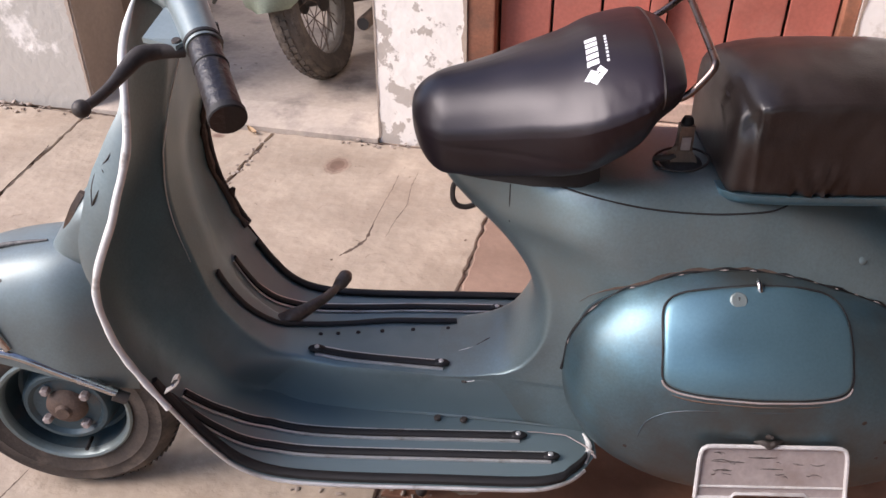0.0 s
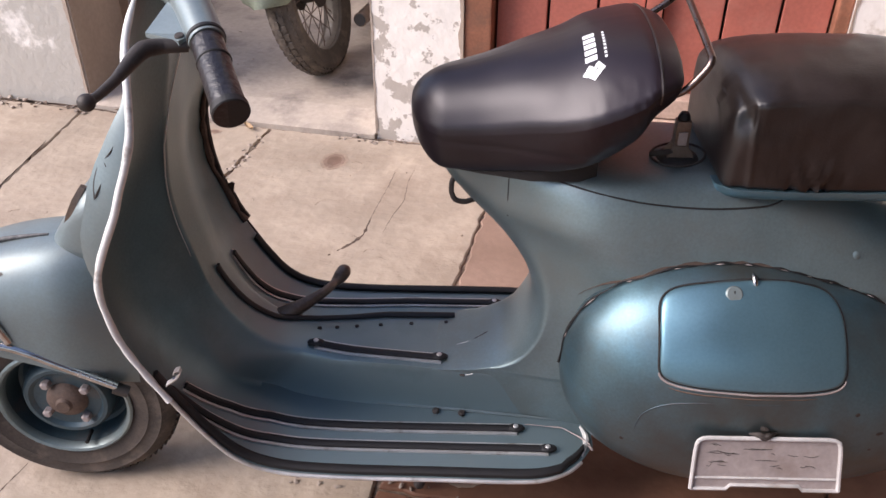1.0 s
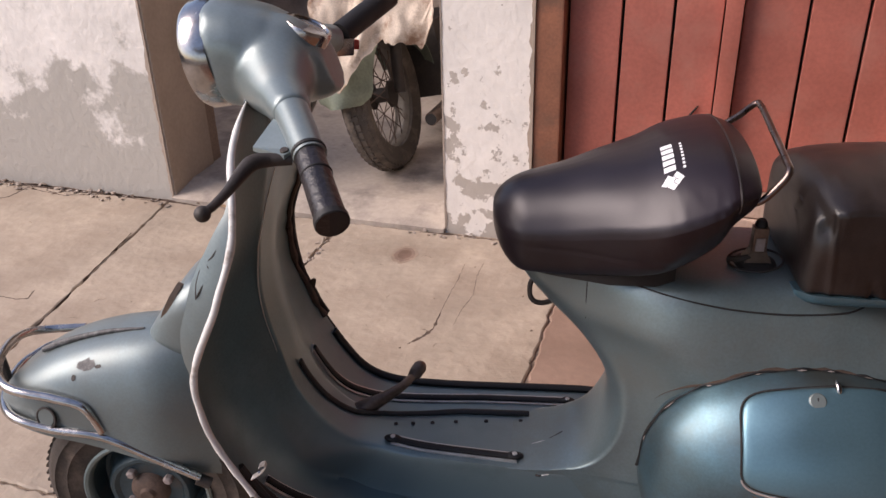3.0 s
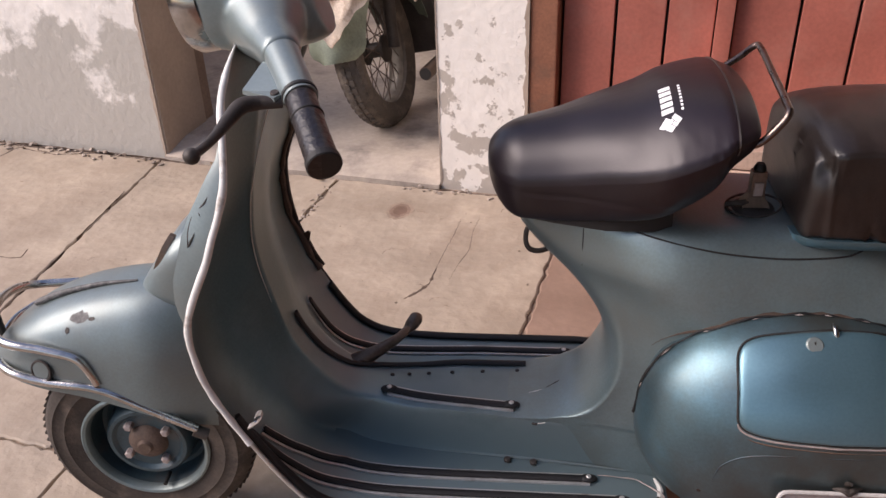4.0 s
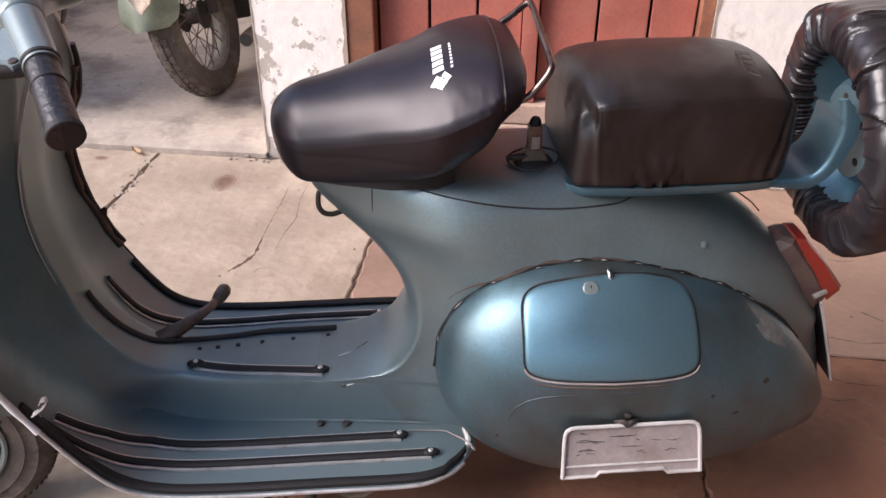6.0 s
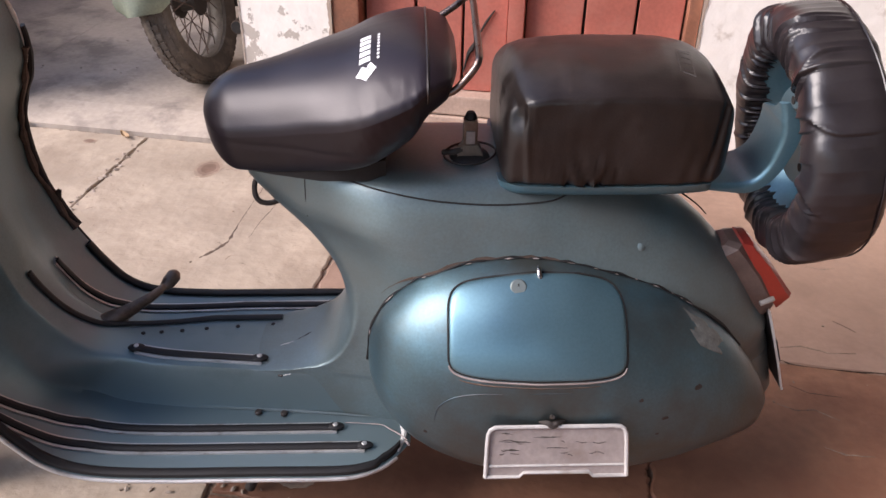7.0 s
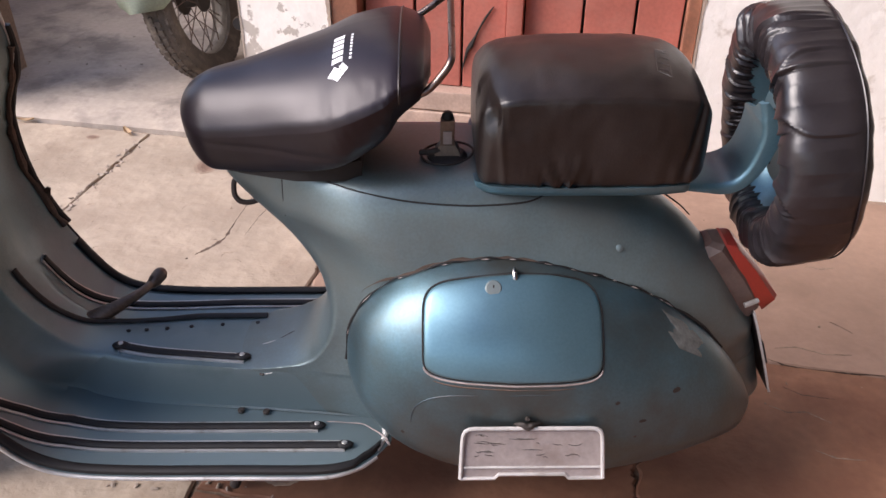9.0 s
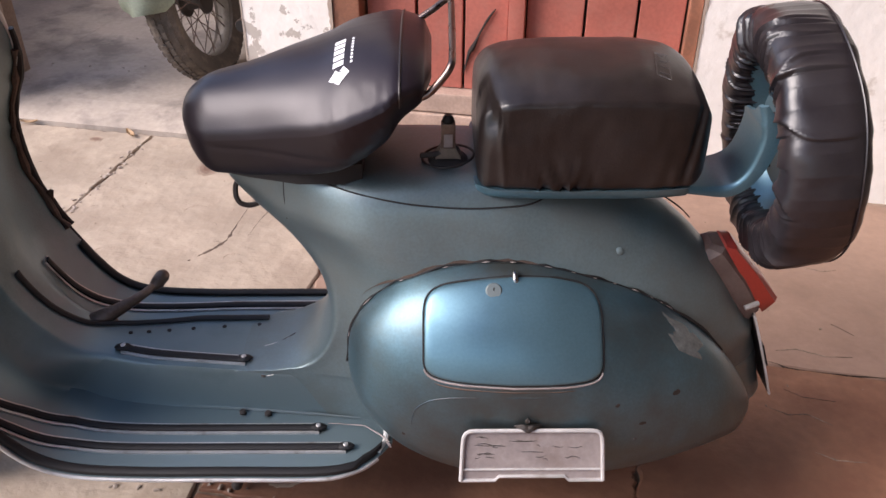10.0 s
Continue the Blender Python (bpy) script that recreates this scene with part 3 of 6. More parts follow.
# the pale tube paints the highlight that runs along the crease
part("pressed_crease", tube(pts, [0.0006, 0.0010, 0.0013, 0.0013, 0.0012, 0.0008, 0.0003], 8, 3), ALLOY, legshield, "pressed crease, its highlight painted pale")


def on_sheet(side, s0, s1, vs, n=20, lift=0.004):
    out = []
    for k in range(n + 1):
        s = s0 + (s1 - s0) * k / n
        v = side * np.interp(k / n, np.linspace(0, 1, len(vs)), vs)
        p = shield(s, v)
        q = shield(s, v + 0.004) - p
        r = shield(min(s + 0.05, 18), v) - shield(max(s - 0.05, 0), v)
        nn = r.cross(q).normalized()
        if nn.x * 0.8 + nn.z * 0.6 < 0:
            nn = -nn
        out.append((p, nn, q.normalized()))
    return out


def strip(side, s0, s1, vs, width=0.0078, height=0.0095, n=28):
    rings = []
    for p, nn, q in on_sheet(side, s0, s1, vs, n):
        rings.append([p - q * width + nn * 0.001, p - q * width * 0.9 + nn * height * 0.7, p - q * width * 0.4 + nn * height, p + q * width * 0.4 + nn * height, p + q * width * 0.9 + nn * height * 0.7, p + q * width + nn * 0.001])
    return loft(rings)


def channel(side, s0, s1, vs, width=0.0128, n=28):
    """The flat alloy channel under a rubber strip."""
    rings = [[p - q * width, p - q * width + nn * 0.0035, p + q * width + nn * 0.0035, p + q * width] for p, nn, q in on_sheet(side, s0, s1, vs, n)]
    return loft(rings)


def end_cap(side, s, v, name="end_cap"):
    p, nn, q = on_sheet(side, s, s + 0.001, [v, v], 1)[0]
    bm = bmesh.new()
    bmesh.ops.create_icosphere(bm, subdivisions=2, radius=1, matrix=Matrix.Translation(p + nn * 0.006) @ Matrix.Diagonal((0.017, 0.0098, 0.0056, 1)))
    cap = part(name, bm, RUBBER, footboard, "dark moulded strip end")
    part("screw", disc(p + nn * 0.0095, nn, 0.0050, 0.003, 14, 0.0012), ALLOY, cap, "bright screw head")


for side, s0, s1, vs in ((-1, 9.2, 15.0, [0.205, 0.165, 0.145, 0.145, 0.145, 0.144]), (-1, 8.9, 15.95, [0.245, 0.215, 0.195, 0.192, 0.192, 0.191]),
                         (1, 8.55, 14.75, [0.124, 0.147, 0.177, 0.197, 0.209, 0.210])):
    c = part("rail_channel", channel(side, s0, s1, vs), ALLOY, footboard, "thin alloy rail on the footboard")
    part("rubber_strip", strip(side, s0, s1, vs), RUBBER, c, "black rubber tread strip")
    end_cap(side, s1 - 0.02, vs[-1])
for side in (-1, 1):
    s0 = 8.4 if side < 0 else 9.3
    vs = [SHEET[int(round(q * 4))][2] - 0.0115 for q in np.linspace(s0, 17.4, 36)]
    part("edge_strip", strip(side, s0, 17.4, vs, 0.009, 0.010, 70), RUBBER, footboard, "black rubber edge strip")
part("rubber_strip", strip(1, 7.8, 14.16, [0.0, 0.006, 0.018, 0.042, 0.055, 0.066, 0.069], 0.0066, 0.0070, 44), RUBBER, footboard, "black rubber tread strip")
# short strip on the tunnel, and the holes of its lost twin
vs = [0.030, 0.060]
c = part("rail_channel", channel(-1, 11.38, 14.0, vs), ALLOY, footboard)
part("rubber_strip", strip(-1, 11.38, 14.0, vs), RUBBER, c, "black rubber tread strip")
end_cap(-1, 13.97, 0.058)
end_cap(-1, 11.42, 0.031)
for k in range(6):
    p, nn, q = on_sheet(1, 11.42 + 0.525 * k, 11.43 + 0.525 * k, [0.015 + 0.0068 * k] * 2, 1)[0]
    part("screw_hole", disc(p + nn * 0.0005, nn, 0.0042, 0.0015, 10), DARK, footboard, "dark empty screw hole")
for u, v in ((0.051, -0.1035), (0.099, -0.1075)):
    part("bolt", disc((u, v, 0.199), (0, 0, 1), 0.007, 0.006, 8, 0.002), GREASE, footboard)

# raised flange along the foot of the tunnel
part("floor_flange", tube([(u, v - 0.0035, 0.1985) for u, v in ((-0.235, -0.060), (-0.17, -0.0675), (-0.08, -0.0765), (0.0445, -0.0880), (0.12, -0.0960), (0.20, -0.1050), (0.272, -0.1140))], [0.0008, 0.0024, 0.0028, 0.0030, 0.0030, 0.0024, 0.0006], 8, 6), HEAD_PAINT, footboard, "raised pressed flange at the foot of the tunnel")

# bright beading round the edges
for side in (-1, 1):
    pts = [shield(s, side * SHEET[int(s * 4)][2]) for s in np.arange(0, 8.8 if side > 0 else 9.3, 0.5)]
    part("edge_beading", tube([p + Vector((-0.002 + random.uniform(-0.0015, 0.0015), side * 0.003, random.uniform(-0.001, 0.001))) for p in pts], [0.0012, 0.0030] + [random.uniform(0.0050, 0.0064) for _ in range(13)] + [random.uniform(0.0046, 0.0062) for _ in range(13)], 10, 3), WHITE, legshield, "worn whitish metal edge beading")
    pts = [shield(s, side * SHEET[int(s * 4)][2]) for s in np.arange(8.75, 17.5, 0.5)]
    part("edge_beading", tube([p + Vector((0, side * 0.002, -0.003)) for p in pts], 0.0036, 8, 3), ALLOY if side < 0 else RUBBER, footboard, "thin metal edge beading")
part("top_beading", tube([shield(0, v) for v in np.linspace(-0.1, 0.1, 9)], 0.006, 8, 3), WHITE, legshield)
p = Vector((-0.349, -0.272, 0.420))
clip = part("beading_clip", loft([[p + Vector((a, -0.006 + b + c, 0.004 + 0.35 * a + d + e)) for c, d in ((-0.005, 0.0), (0.005, 0.001), (0.005, 0.003), (-0.005, 0.002))] for a, b, e in ((-0.010, -0.004, 0.0), (-0.002, -0.001, 0.001), (0.008, 0.002, 0.004), (0.013, 0.005, 0.009), (0.011, 0.007, 0.014), (0.004, 0.007, 0.014), (0.000, 0.007, 0.010))]), ALLOY, legshield, "bent alloy clip with a rivet", angle=30)
part("rivet", disc(p + Vector((0.002, -0.004, 0.0085)), (0.1, -0.4, 0.9), 0.0035, 0.002, 12, 0.001), CHROME, clip)

# front skin of the near wing, swept forward from the beading
def wing(s, t):
    deep = float(np.interp(s, (1.3, 2.0, 2.5, 3.0, 3.5, 4.5, 5.2, 5.8), (0.002, 0.015, 0.035, 0.048, 0.052, 0.045, 0.025, 0.002)))
    return shield(s, -SHEET[int(s * 4)][2]) + Vector((-deep * t, 0.25 * deep * t * t, 0.0))


part("wing_front", grid([[wing(q, t) for t in np.linspace(0, 1, 7)] for q in np.arange(1.3, 5.81, 0.25)], 0.003, (-0.3, -1, 0)), FENDER_PAINT, legshield, "grey-blue front skin of the legshield", angle=60)
for marks in (((3.05, 0.62), (2.95, 0.70), (2.80, 0.64), (2.65, 0.56)), ((3.75, 0.72), (3.45, 0.80), (3.15, 0.86), (2.95, 0.80)), ((3.75, 0.72), (3.55, 0.64), (3.40, 0.60))):
    part("scratch", tube([wing(a, b) + Vector((0, -0.0008, 0)) for a, b in marks], [0.0004, 0.0016, 0.0011, 0.0004], 6, 3), GREASE, legshield, "dark scratch in the paint")

# torn dark beading on the far edge
pts = [shield(q, SHEET[int(q * 4)][2]) + Vector((0.004, 0.004 + random.uniform(-0.002, 0.002), random.uniform(-0.003, 0.003))) for q in np.arange(2.5, 8.9, 0.25)]
edge = [shield(q, SHEET[int(q * 4)][2] - 0.006) + Vector((0.002, random.uniform(-0.003, 0.003), random.uniform(-0.002, 0.002))) for q in np.arange(3.0, 8.9, 0.25)]
part("rusted_edge", tube(edge, [random.uniform(0.003, 0.010) for _ in range(24)], 8, 2), RUST, legshield, "brown rusted edge of the sheet")
part("torn_beading", tube(pts, [0.006, 0.008, 0.006, 0.009, 0.007, 0.008], 8, 2), RUBBER, legshield, "perished dark rubber beading, torn")
q = shield(8.1, 0.262)
part("torn_flap", grid([[q + Vector((0.02 * a - 0.012 * b, 0.002, -0.05 * b + 0.035 + 0.004 * math.sin(5 * a))) for a in np.linspace(-0.6, 0.6, 5)] for b in np.linspace(0, 1.2, 7)], 0.003, (0, -1, 0)), RUST, legshield, "rusty torn strip of edge metal")

# horn cover on the front of the legshield
rings = []
for u, zl, zh, w in spline([(-0.42, 0.405, 0.660, 0.092), (-0.48, 0.450, 0.655, 0.092), (-0.520, 0.490, 0.646, 0.090), (-0.552, 0.510, 0.612, 0.085), (-0.578, 0.528, 0.578, 0.076), (-0.596, 0.536, 0.552, 0.060)], 3):
    c, h = (zl + zh) / 2, (zh - zl) / 2
    rings.append([(u, w * (1 + 0.22 * smoothstep(0.2, -0.9, math.sin(a))) * np.sign(math.cos(a)) * abs(math.cos(a)) ** 0.65, c + h * np.sign(math.sin(a)) * abs(math.sin(a)) ** 0.65) for a in np.linspace(0, 2 * math.pi, 25)[:-1]])
horn = part("horn_cover", loft(rings), FENDER_PAINT, scooter, "blue-grey horn cover", angle=50)
part("grille", loft([[(u, v, z) for v in (-w, -0.050)] + [(u + 0.009, v, z - 0.004) for v in (-0.050, -w)] for u, z, w in ((-0.5690, 0.564, 0.066), (-0.5660, 0.578, 0.074), (-0.5560, 0.600, 0.077), (-0.5420, 0.626, 0.072), (-0.5300, 0.644, 0.060))]), PEDAL, horn, "rusty horn grille")


# front mudguard
fc = Vector((-0.665, -0.03, 0.0))
FEN = [(-0.915, 0.380, 0.398, 0.030), (-0.895, 0.378, 0.425, 0.068), (-0.85, 0.372, 0.460, 0.095), (-0.79, 0.364, 0.495, 0.110), (-0.72, 0.356, 0.521, 0.117),
       (-0.65, 0.338, 0.537, 0.120), (-0.58, 0.312, 0.545, 0.120), (-0.52, 0.280, 0.543, 0.112), (-0.46, 0.25, 0.532, 0.095), (-0.435, 0.25, 0.53, 0.085)]
rows = []
for u, zl, zt, w in spline(FEN, 4):
    rows.append([Vector((u, fc.y * smoothstep(-0.45, -0.6, u) + w * np.sign(math.cos(a)) * abs(math.cos(a)) ** 0.62, zl + (zt - zl) * math.sin(a) ** 0.75)) for a in np.linspace(0, math.pi, 25)])
fender = part("front_mudguard", grid(rows, 0.003, lambda p: p - Vector((-0.66, 0, 0.25))), FENDER_PAINT, scooter, "rounded blue-grey front mudguard with scratches", angle=60)
part("mudguard_crest", tube([(-0.818, -0.046, 0.488), (-0.769, -0.046, 0.509), (-0.688, -0.046, 0.532), (-0.613, -0.046, 0.543)], [0.0055, 0.0065, 0.005, 0.002], 10), CHIP, fender, "raised crest on the mudguard")
part("side_reflector", disc((-0.781, -0.139, 0.408), (-0.20, -1, 0.25), 0.0185, 0.005, 24, 0.002), FENDER_PAINT, fender, "round reflector painted over")
ring = [Vector((-0.781, -0.1435, 0.408)) + Vector((0.98, -0.196, 0)) * 0.0195 * math.cos(a) + Vector((0.03, 0.24, 0.97)) * 0.0195 * math.sin(a) for a in np.linspace(0, 2 * math.pi, 33)[:-1]]
part("reflector_ring", tube(ring, 0.0022, 6, 1, closed=True, smooth=False), GREASE, fender, "dark rubber ring of the reflector")

# crash bar round the mudguard
for name, pts in (("lower_bar", [(-0.515, -0.143, 0.285), (-0.60, -0.146, 0.332), (-0.682, -0.147, 0.374), (-0.776, -0.146, 0.386), (-0.850, -0.135, 0.400), (-0.900, -0.08, 0.400), (-0.925, 0.0, 0.398), (-0.918, 0.06, 0.398), (-0.87, 0.11, 0.398), (-0.70, 0.12, 0.37)]),
                  ("upper_bar", [(-0.679, -0.147, 0.386), (-0.690, -0.147, 0.418), (-0.709, -0.146, 0.442), (-0.76, -0.145, 0.455), (-0.842, -0.135, 0.465), (-0.895, -0.08, 0.465), (-0.925, 0.0, 0.46), (-0.925, 0.06, 0.45), (-0.90, 0.10, 0.435), (-0.83, 0.12, 0.43)])):
    part(name, tube(pts, 0.0085, 12, 6), CHROME, fender, "chrome crash bar tube, slightly rusty")
part("bar_foot", tube([(-0.522, -0.143, 0.281), (-0.500, -0.140, 0.268)], 0.011, 10), GREASE, fender)
part("bar_upright", tube([(-0.920, -0.03, 0.400), (-0.922, -0.03, 0.462)], 0.009, 8), GREASE, fender)


# wheels
def wheel(name, c, label, steer=0.0):
    """A small steel disc wheel that stands with its axle across the scooter."""
    m = pose(*c, 90, 0, steer)
    prof = [(0.118, -0.040), (0.135, -0.046), (0.152, -0.0485), (0.155, -0.0505), (0.158, -0.0490), (0.165, -0.0495), (0.176, -0.0485), (0.179, -0.0500), (0.182, -0.0470), (0.188, -0.044), (0.200, -0.030), (0.2055, -0.012), (0.2055, 0.012), (0.200, 0.030), (0.188, 0.044), (0.182, 0.0470), (0.179, 0.0500), (0.176, 0.0485), (0.165, 0.0495), (0.158, 0.0490), (0.155, 0.0505), (0.152, 0.0485), (0.135, 0.046), (0.118, 0.040)]
    w = part(name, lathe(prof, m, 64), TYRE_OLD, scooter, label)
    part("rim", lathe([(0.124, 0.041), (0.125, 0.047), (0.121, 0.050), (0.116, 0.048), (0.112, 0.041), (0.1115, 0.034), (0.113, 0.01), (0.118, -0.04)], m, 56, closed=False), PAINT, w, "blue pressed steel rim")
    # well and dish: the shade inside the rim is put into their colour
    part("rim_well", lathe([(0.1118, 0.035), (0.1085, 0.006), (0.105, -0.008), (0.098, -0.012), (0.088, -0.006), (0.083, 0.010)], m, 56, closed=False), SHADED_PAINT, w, "grimy well of the rim, painted dark for shade")
    part("rim_dish", lathe([(0.0860, -0.006), (0.0845, 0.016), (0.082, 0.030), (0.076, 0.038), (0.069, 0.038), (0.062, 0.031), (0.0, 0.029), (0.0, -0.03), (0.10, -0.03)], m, 56, closed=False), SHADED_PAINT, w, "raised blue centre of the rim, painted darker for shade")
    part("hub", lathe([(0.0, 0.054), (0.012, 0.054), (0.016, 0.048), (0.026, 0.045), (0.036, 0.038), (0.040, 0.026)], m, 24, closed=False), RUST, w, "rusty wheel hub")
    for k in range(4):
        a = math.radians(35 + 90 * k)
        q = m @ Vector((0.050 * math.cos(a), 0.050 * math.sin(a), 0.029))
        part("wheel_nut", disc(q, m.to_3x3() @ Vector((0, 0, 1)), 0.0092, 0.016, 6, 0.003), PLATE, w)
    bm = bmesh.new()
    for k in range(72):
        for s in (-1, 1):
            a = 2 * math.pi * (k + 0.25 * s) / 72
            own = [Vector((0.2045 * math.cos(a + b), 0.2045 * math.sin(a + b), s * h)) for b, h in ((-0.012, 0.006), (0.012, 0.006), (0.020, 0.028), (-0.004, 0.028))]
            top = [Vector((q.x * 1.007, q.y * 1.007, q.z)) for q in own]
            low = [Vector((q.x * 0.965, q.y * 0.965, q.z)) for q in own]
            loft([[m @ q for q in low], [m @ q for q in top]], bm=bm)
    part("tread", bm, TYRE_OLD, w)
    q = m @ Vector((0.02, -0.095, 0.02))
    part("valve", tube([q, m @ Vector((0.02, -0.097, 0.05))], 0.004, 8), RUBBER, w)
    return w


wheel("front_wheel", (-0.645, -0.065, 0.206), "dusty front tyre on a blue steel rim", 2)
wheel("rear_wheel", (0.62, 0.0, 0.206), "dusty rear tyre under the body")
part("fork_arm", tube([(-0.665, 0.02, 0.206), (-0.62, 0.05, 0.22), (-0.56, 0.04, 0.36), (-0.50, 0.01, 0.5)], 0.022, 12), GREASE, scooter)
part("fork_tube", tube([(-0.52, 0.0, 0.42), (-0.49, 0.0, 0.54), (-0.468, 0.0, 0.63)], 0.028, 12), GREASE, scooter)

# main body from level outlines
LV = [(0.19, 0.100, 1.060, 0.124, 0.096), (0.25, 0.100, 1.042, 0.124, 0.096), (0.280, 0.090, 1.034, 0.125, 0.096), (0.2870, 0.020, 1.030, 0.125, 0.096), (0.2892, 0.050, 1.029, 0.126, 0.096), (0.2920, 0.082, 1.029, 0.127, 0.096), (0.2970, 0.115, 1.028, 0.130, 0.096), (0.3060, 0.148, 1.025, 0.134, 0.097), (0.325, 0.180, 1.017, 0.144, 0.100), (0.36, 0.206, 1.010, 0.158, 0.104), (0.400, 0.219, 0.980, 0.168, 0.102), (0.445, 0.218, 0.951, 0.170, 0.094),
      (0.497, 0.200, 0.914, 0.165, 0.080), (0.556, 0.157, 0.860, 0.157, 0.062), (0.613, 0.102, 0.792, 0.148, 0.050), (0.655, 0.068, 0.730, 0.139, 0.045), (0.678, 0.060, 0.695, 0.128, 0.042), (0.692, 0.062, 0.670, 0.112, 0.038), (0.698, 0.075, 0.64, 0.085, 0.03)]


def half_width(u, uf, ur, w, wf):
    """Half width of a level outline: a rounded front of half width wf that swells to w, and a rounded tail."""
    nose = math.sqrt(max(0.0, 1 - (1 - min(max((u - uf) / (0.018 + 0.9 * max(0.0, 0.104 - wf)), 0.0), 1.0)) ** 2))
    start = max(uf, 0.100)
    if wf > 0.085:          # low down, where the body grows out of the tunnel's sides
        start = float(np.interp(uf, (0.115, 0.148, 0.18, 0.206, 0.30), (0.135, 0.146, 0.172, 0.206, 0.30)))
        if uf < 0.13:
            wf = min(wf, 0.0862 + 0.07 * (u - 0.05))
    swell = smoothstep(0.0, 0.22, u - start)
    rear = math.sqrt(max(0.0, 1 - (1 - min(max((ur - u) / 0.28, 0.0), 1.0)) ** 2.2))
    return (wf * nose + (w - wf) * swell) * rear


def outline(uf, ur, w, wf, n=56):
    near = []
    for k in range(n + 1):
        knee = max(0.16, uf + 0.05)
        u = uf + (knee - uf) * (1 - math.cos(0.5 * math.pi * k / 18)) if k <= 18 else knee + (ur - knee) * math.sin(0.5 * math.pi * (k - 18) / (n - 18))
        near.append((u, half_width(u, uf, ur, w, wf)))
    return [(u, -h) for u, h in near] + [(u, h) for u, h in near[-2:0:-1]]


rings, LEVELS = [], spline(LV, 3)
for z, uf, ur, w, wf in LEVELS:
    rings.append([(u, v, z) for u, v in outline(uf, ur, w, wf)])
body = part("body", loft(rings), PAINT, scooter, "blue-grey pressed steel rear body, dull and dusty", angle=50)


def body_v(u, z):
    """Half width of the body at u and height z."""
    return half_width(u, *(float(np.interp(z, [q[0] for q in LEVELS], [q[k] for q in LEVELS])) for k in (1, 2, 3, 4)))


# panel seams and the dent
seam = [(u, -body_v(u, z) - 0.0008, z) for u, z in ((0.13, 0.6935), (0.17, 0.6925), (0.21, 0.690), (0.28, 0.684), (0.348, 0.674), (0.41, 0.667), (0.478, 0.664), (0.547, 0.664), (0.575, 0.667), (0.594, 0.673))]
part("panel_seam", tube(seam, 0.0014, 6, 6), DARK, body, "dark seam in the sheet metal")
seam = [(u, -body_v(u, z) - 0.0003, z) for u, z in ((0.168, 0.672), (0.1675, 0.645), (0.1685, 0.606))]
part("panel_seam", tube(seam, 0.0009, 6, 6), DARK, body)
seam = [(u, -body_v(u, z) - 0.0006, z) for u, z in ((0.752, 0.645), (0.765, 0.636), (0.790, 0.622), (0.815, 0.606), (0.842, 0.586), (0.862, 0.566))]
part("panel_seam", tube(seam, [0.0008, 0.0016, 0.0016, 0.0016, 0.0014, 0.0012], 6, 6), DARK, body)
# bag hook under the nose
part("bag_hook", tube([(0.090, -0.006, 0.652), (0.079, -0.012, 0.643), (0.076, -0.015, 0.630), (0.077, -0.018, 0.617), (0.084, -0.020, 0.607), (0.098, -0.019, 0.603), (0.112, -0.015, 0.605), (0.124, -0.010, 0.608)], 0.0046, 8), GREASE, body, "dark steel bag hook")

# side cowl
OUT = [(0.264, 0.385), (0.270, 0.435), (0.281, 0.464), (0.293, 0.486), (0.317, 0.5125), (0.345, 0.534), (0.391, 0.556), (0.436, 0.569), (0.481, 0.5755), (0.5255, 0.577), (0.571, 0.572),
       (0.617, 0.562), (0.664, 0.547), (0.712, 0.530), (0.756, 0.511), (0.802, 0.4835), (0.851, 0.448), (0.891, 0.4105), (0.931, 0.360), (0.959, 0.317), (0.983, 0.268), (0.976, 0.248), (0.930, 0.218),
       (0.848, 0.176), (0.757, 0.150), (0.650, 0.132), (0.530, 0.136), (0.410, 0.162), (0.322, 0.215), (0.281, 0.282), (0.267, 0.335)]
CC = (0.590, 0.355)
OUTS = [(p[0], p[1]) for p in spline(OUT, 6, True)]
POL = sorted((math.atan2(z - CC[1], u - CC[0]), math.hypot(u - CC[0], z - CC[1])) for u, z in OUTS)
PA, PR = [p[0] for p in POL], [p[1] for p in POL]


def cowl_r(a):
    return float(np.interp(a, PA, PR, period=2 * math.pi))


def cowl_v(u, z):
    """Outward face of the side cowl at u, z."""
    a = math.atan2(z - CC[1], u - CC[0])
    big = cowl_r(a)
    r = min(math.hypot(u - CC[0], z - CC[1]) / big, 1.0)
    rim = 0.118 + 0.034 * smoothstep(0.16, 0.42, CC[1] + big * math.sin(a))
    return -rim - (0.31 - rim) * (1 - r ** 2.3) ** 0.5


rings = []
for r in list(np.linspace(0.02, 0.9, 20)) + [0.94, 0.965, 0.982, 0.992, 0.998, 1.0]:
    ring = []
    for a in np.linspace(-math.pi, math.pi, 97)[:-1]:
        u, z = CC[0] + r * cowl_r(a) * math.cos(a), CC[1] + r * cowl_r(a) * math.sin(a)
        ring.append((u, cowl_v(u, z), z))
    rings.append(ring)
rings.append([(CC[0] + 0.985 * (u - CC[0]), v + 0.006, CC[1] + 0.985 * (z - CC[1])) for u, v, z in rings[-1]])
rings.append([(CC[0] + 0.90 * (u - CC[0]), -0.055, CC[1] + 0.90 * (z - CC[1])) for u, v, z in rings[-2]])
cowl = part("side_cowl", loft(rings), COWL_PAINT, scooter, "bulging blue side cowl with dull lower half", angle=60)
gap = [(CC[0] + 1.004 * cowl_r(a) * math.cos(a), -0.153, CC[1] + 1.004 * cowl_r(a) * math.sin(a)) for a in np.linspace(0.12, 3.1, 40)]
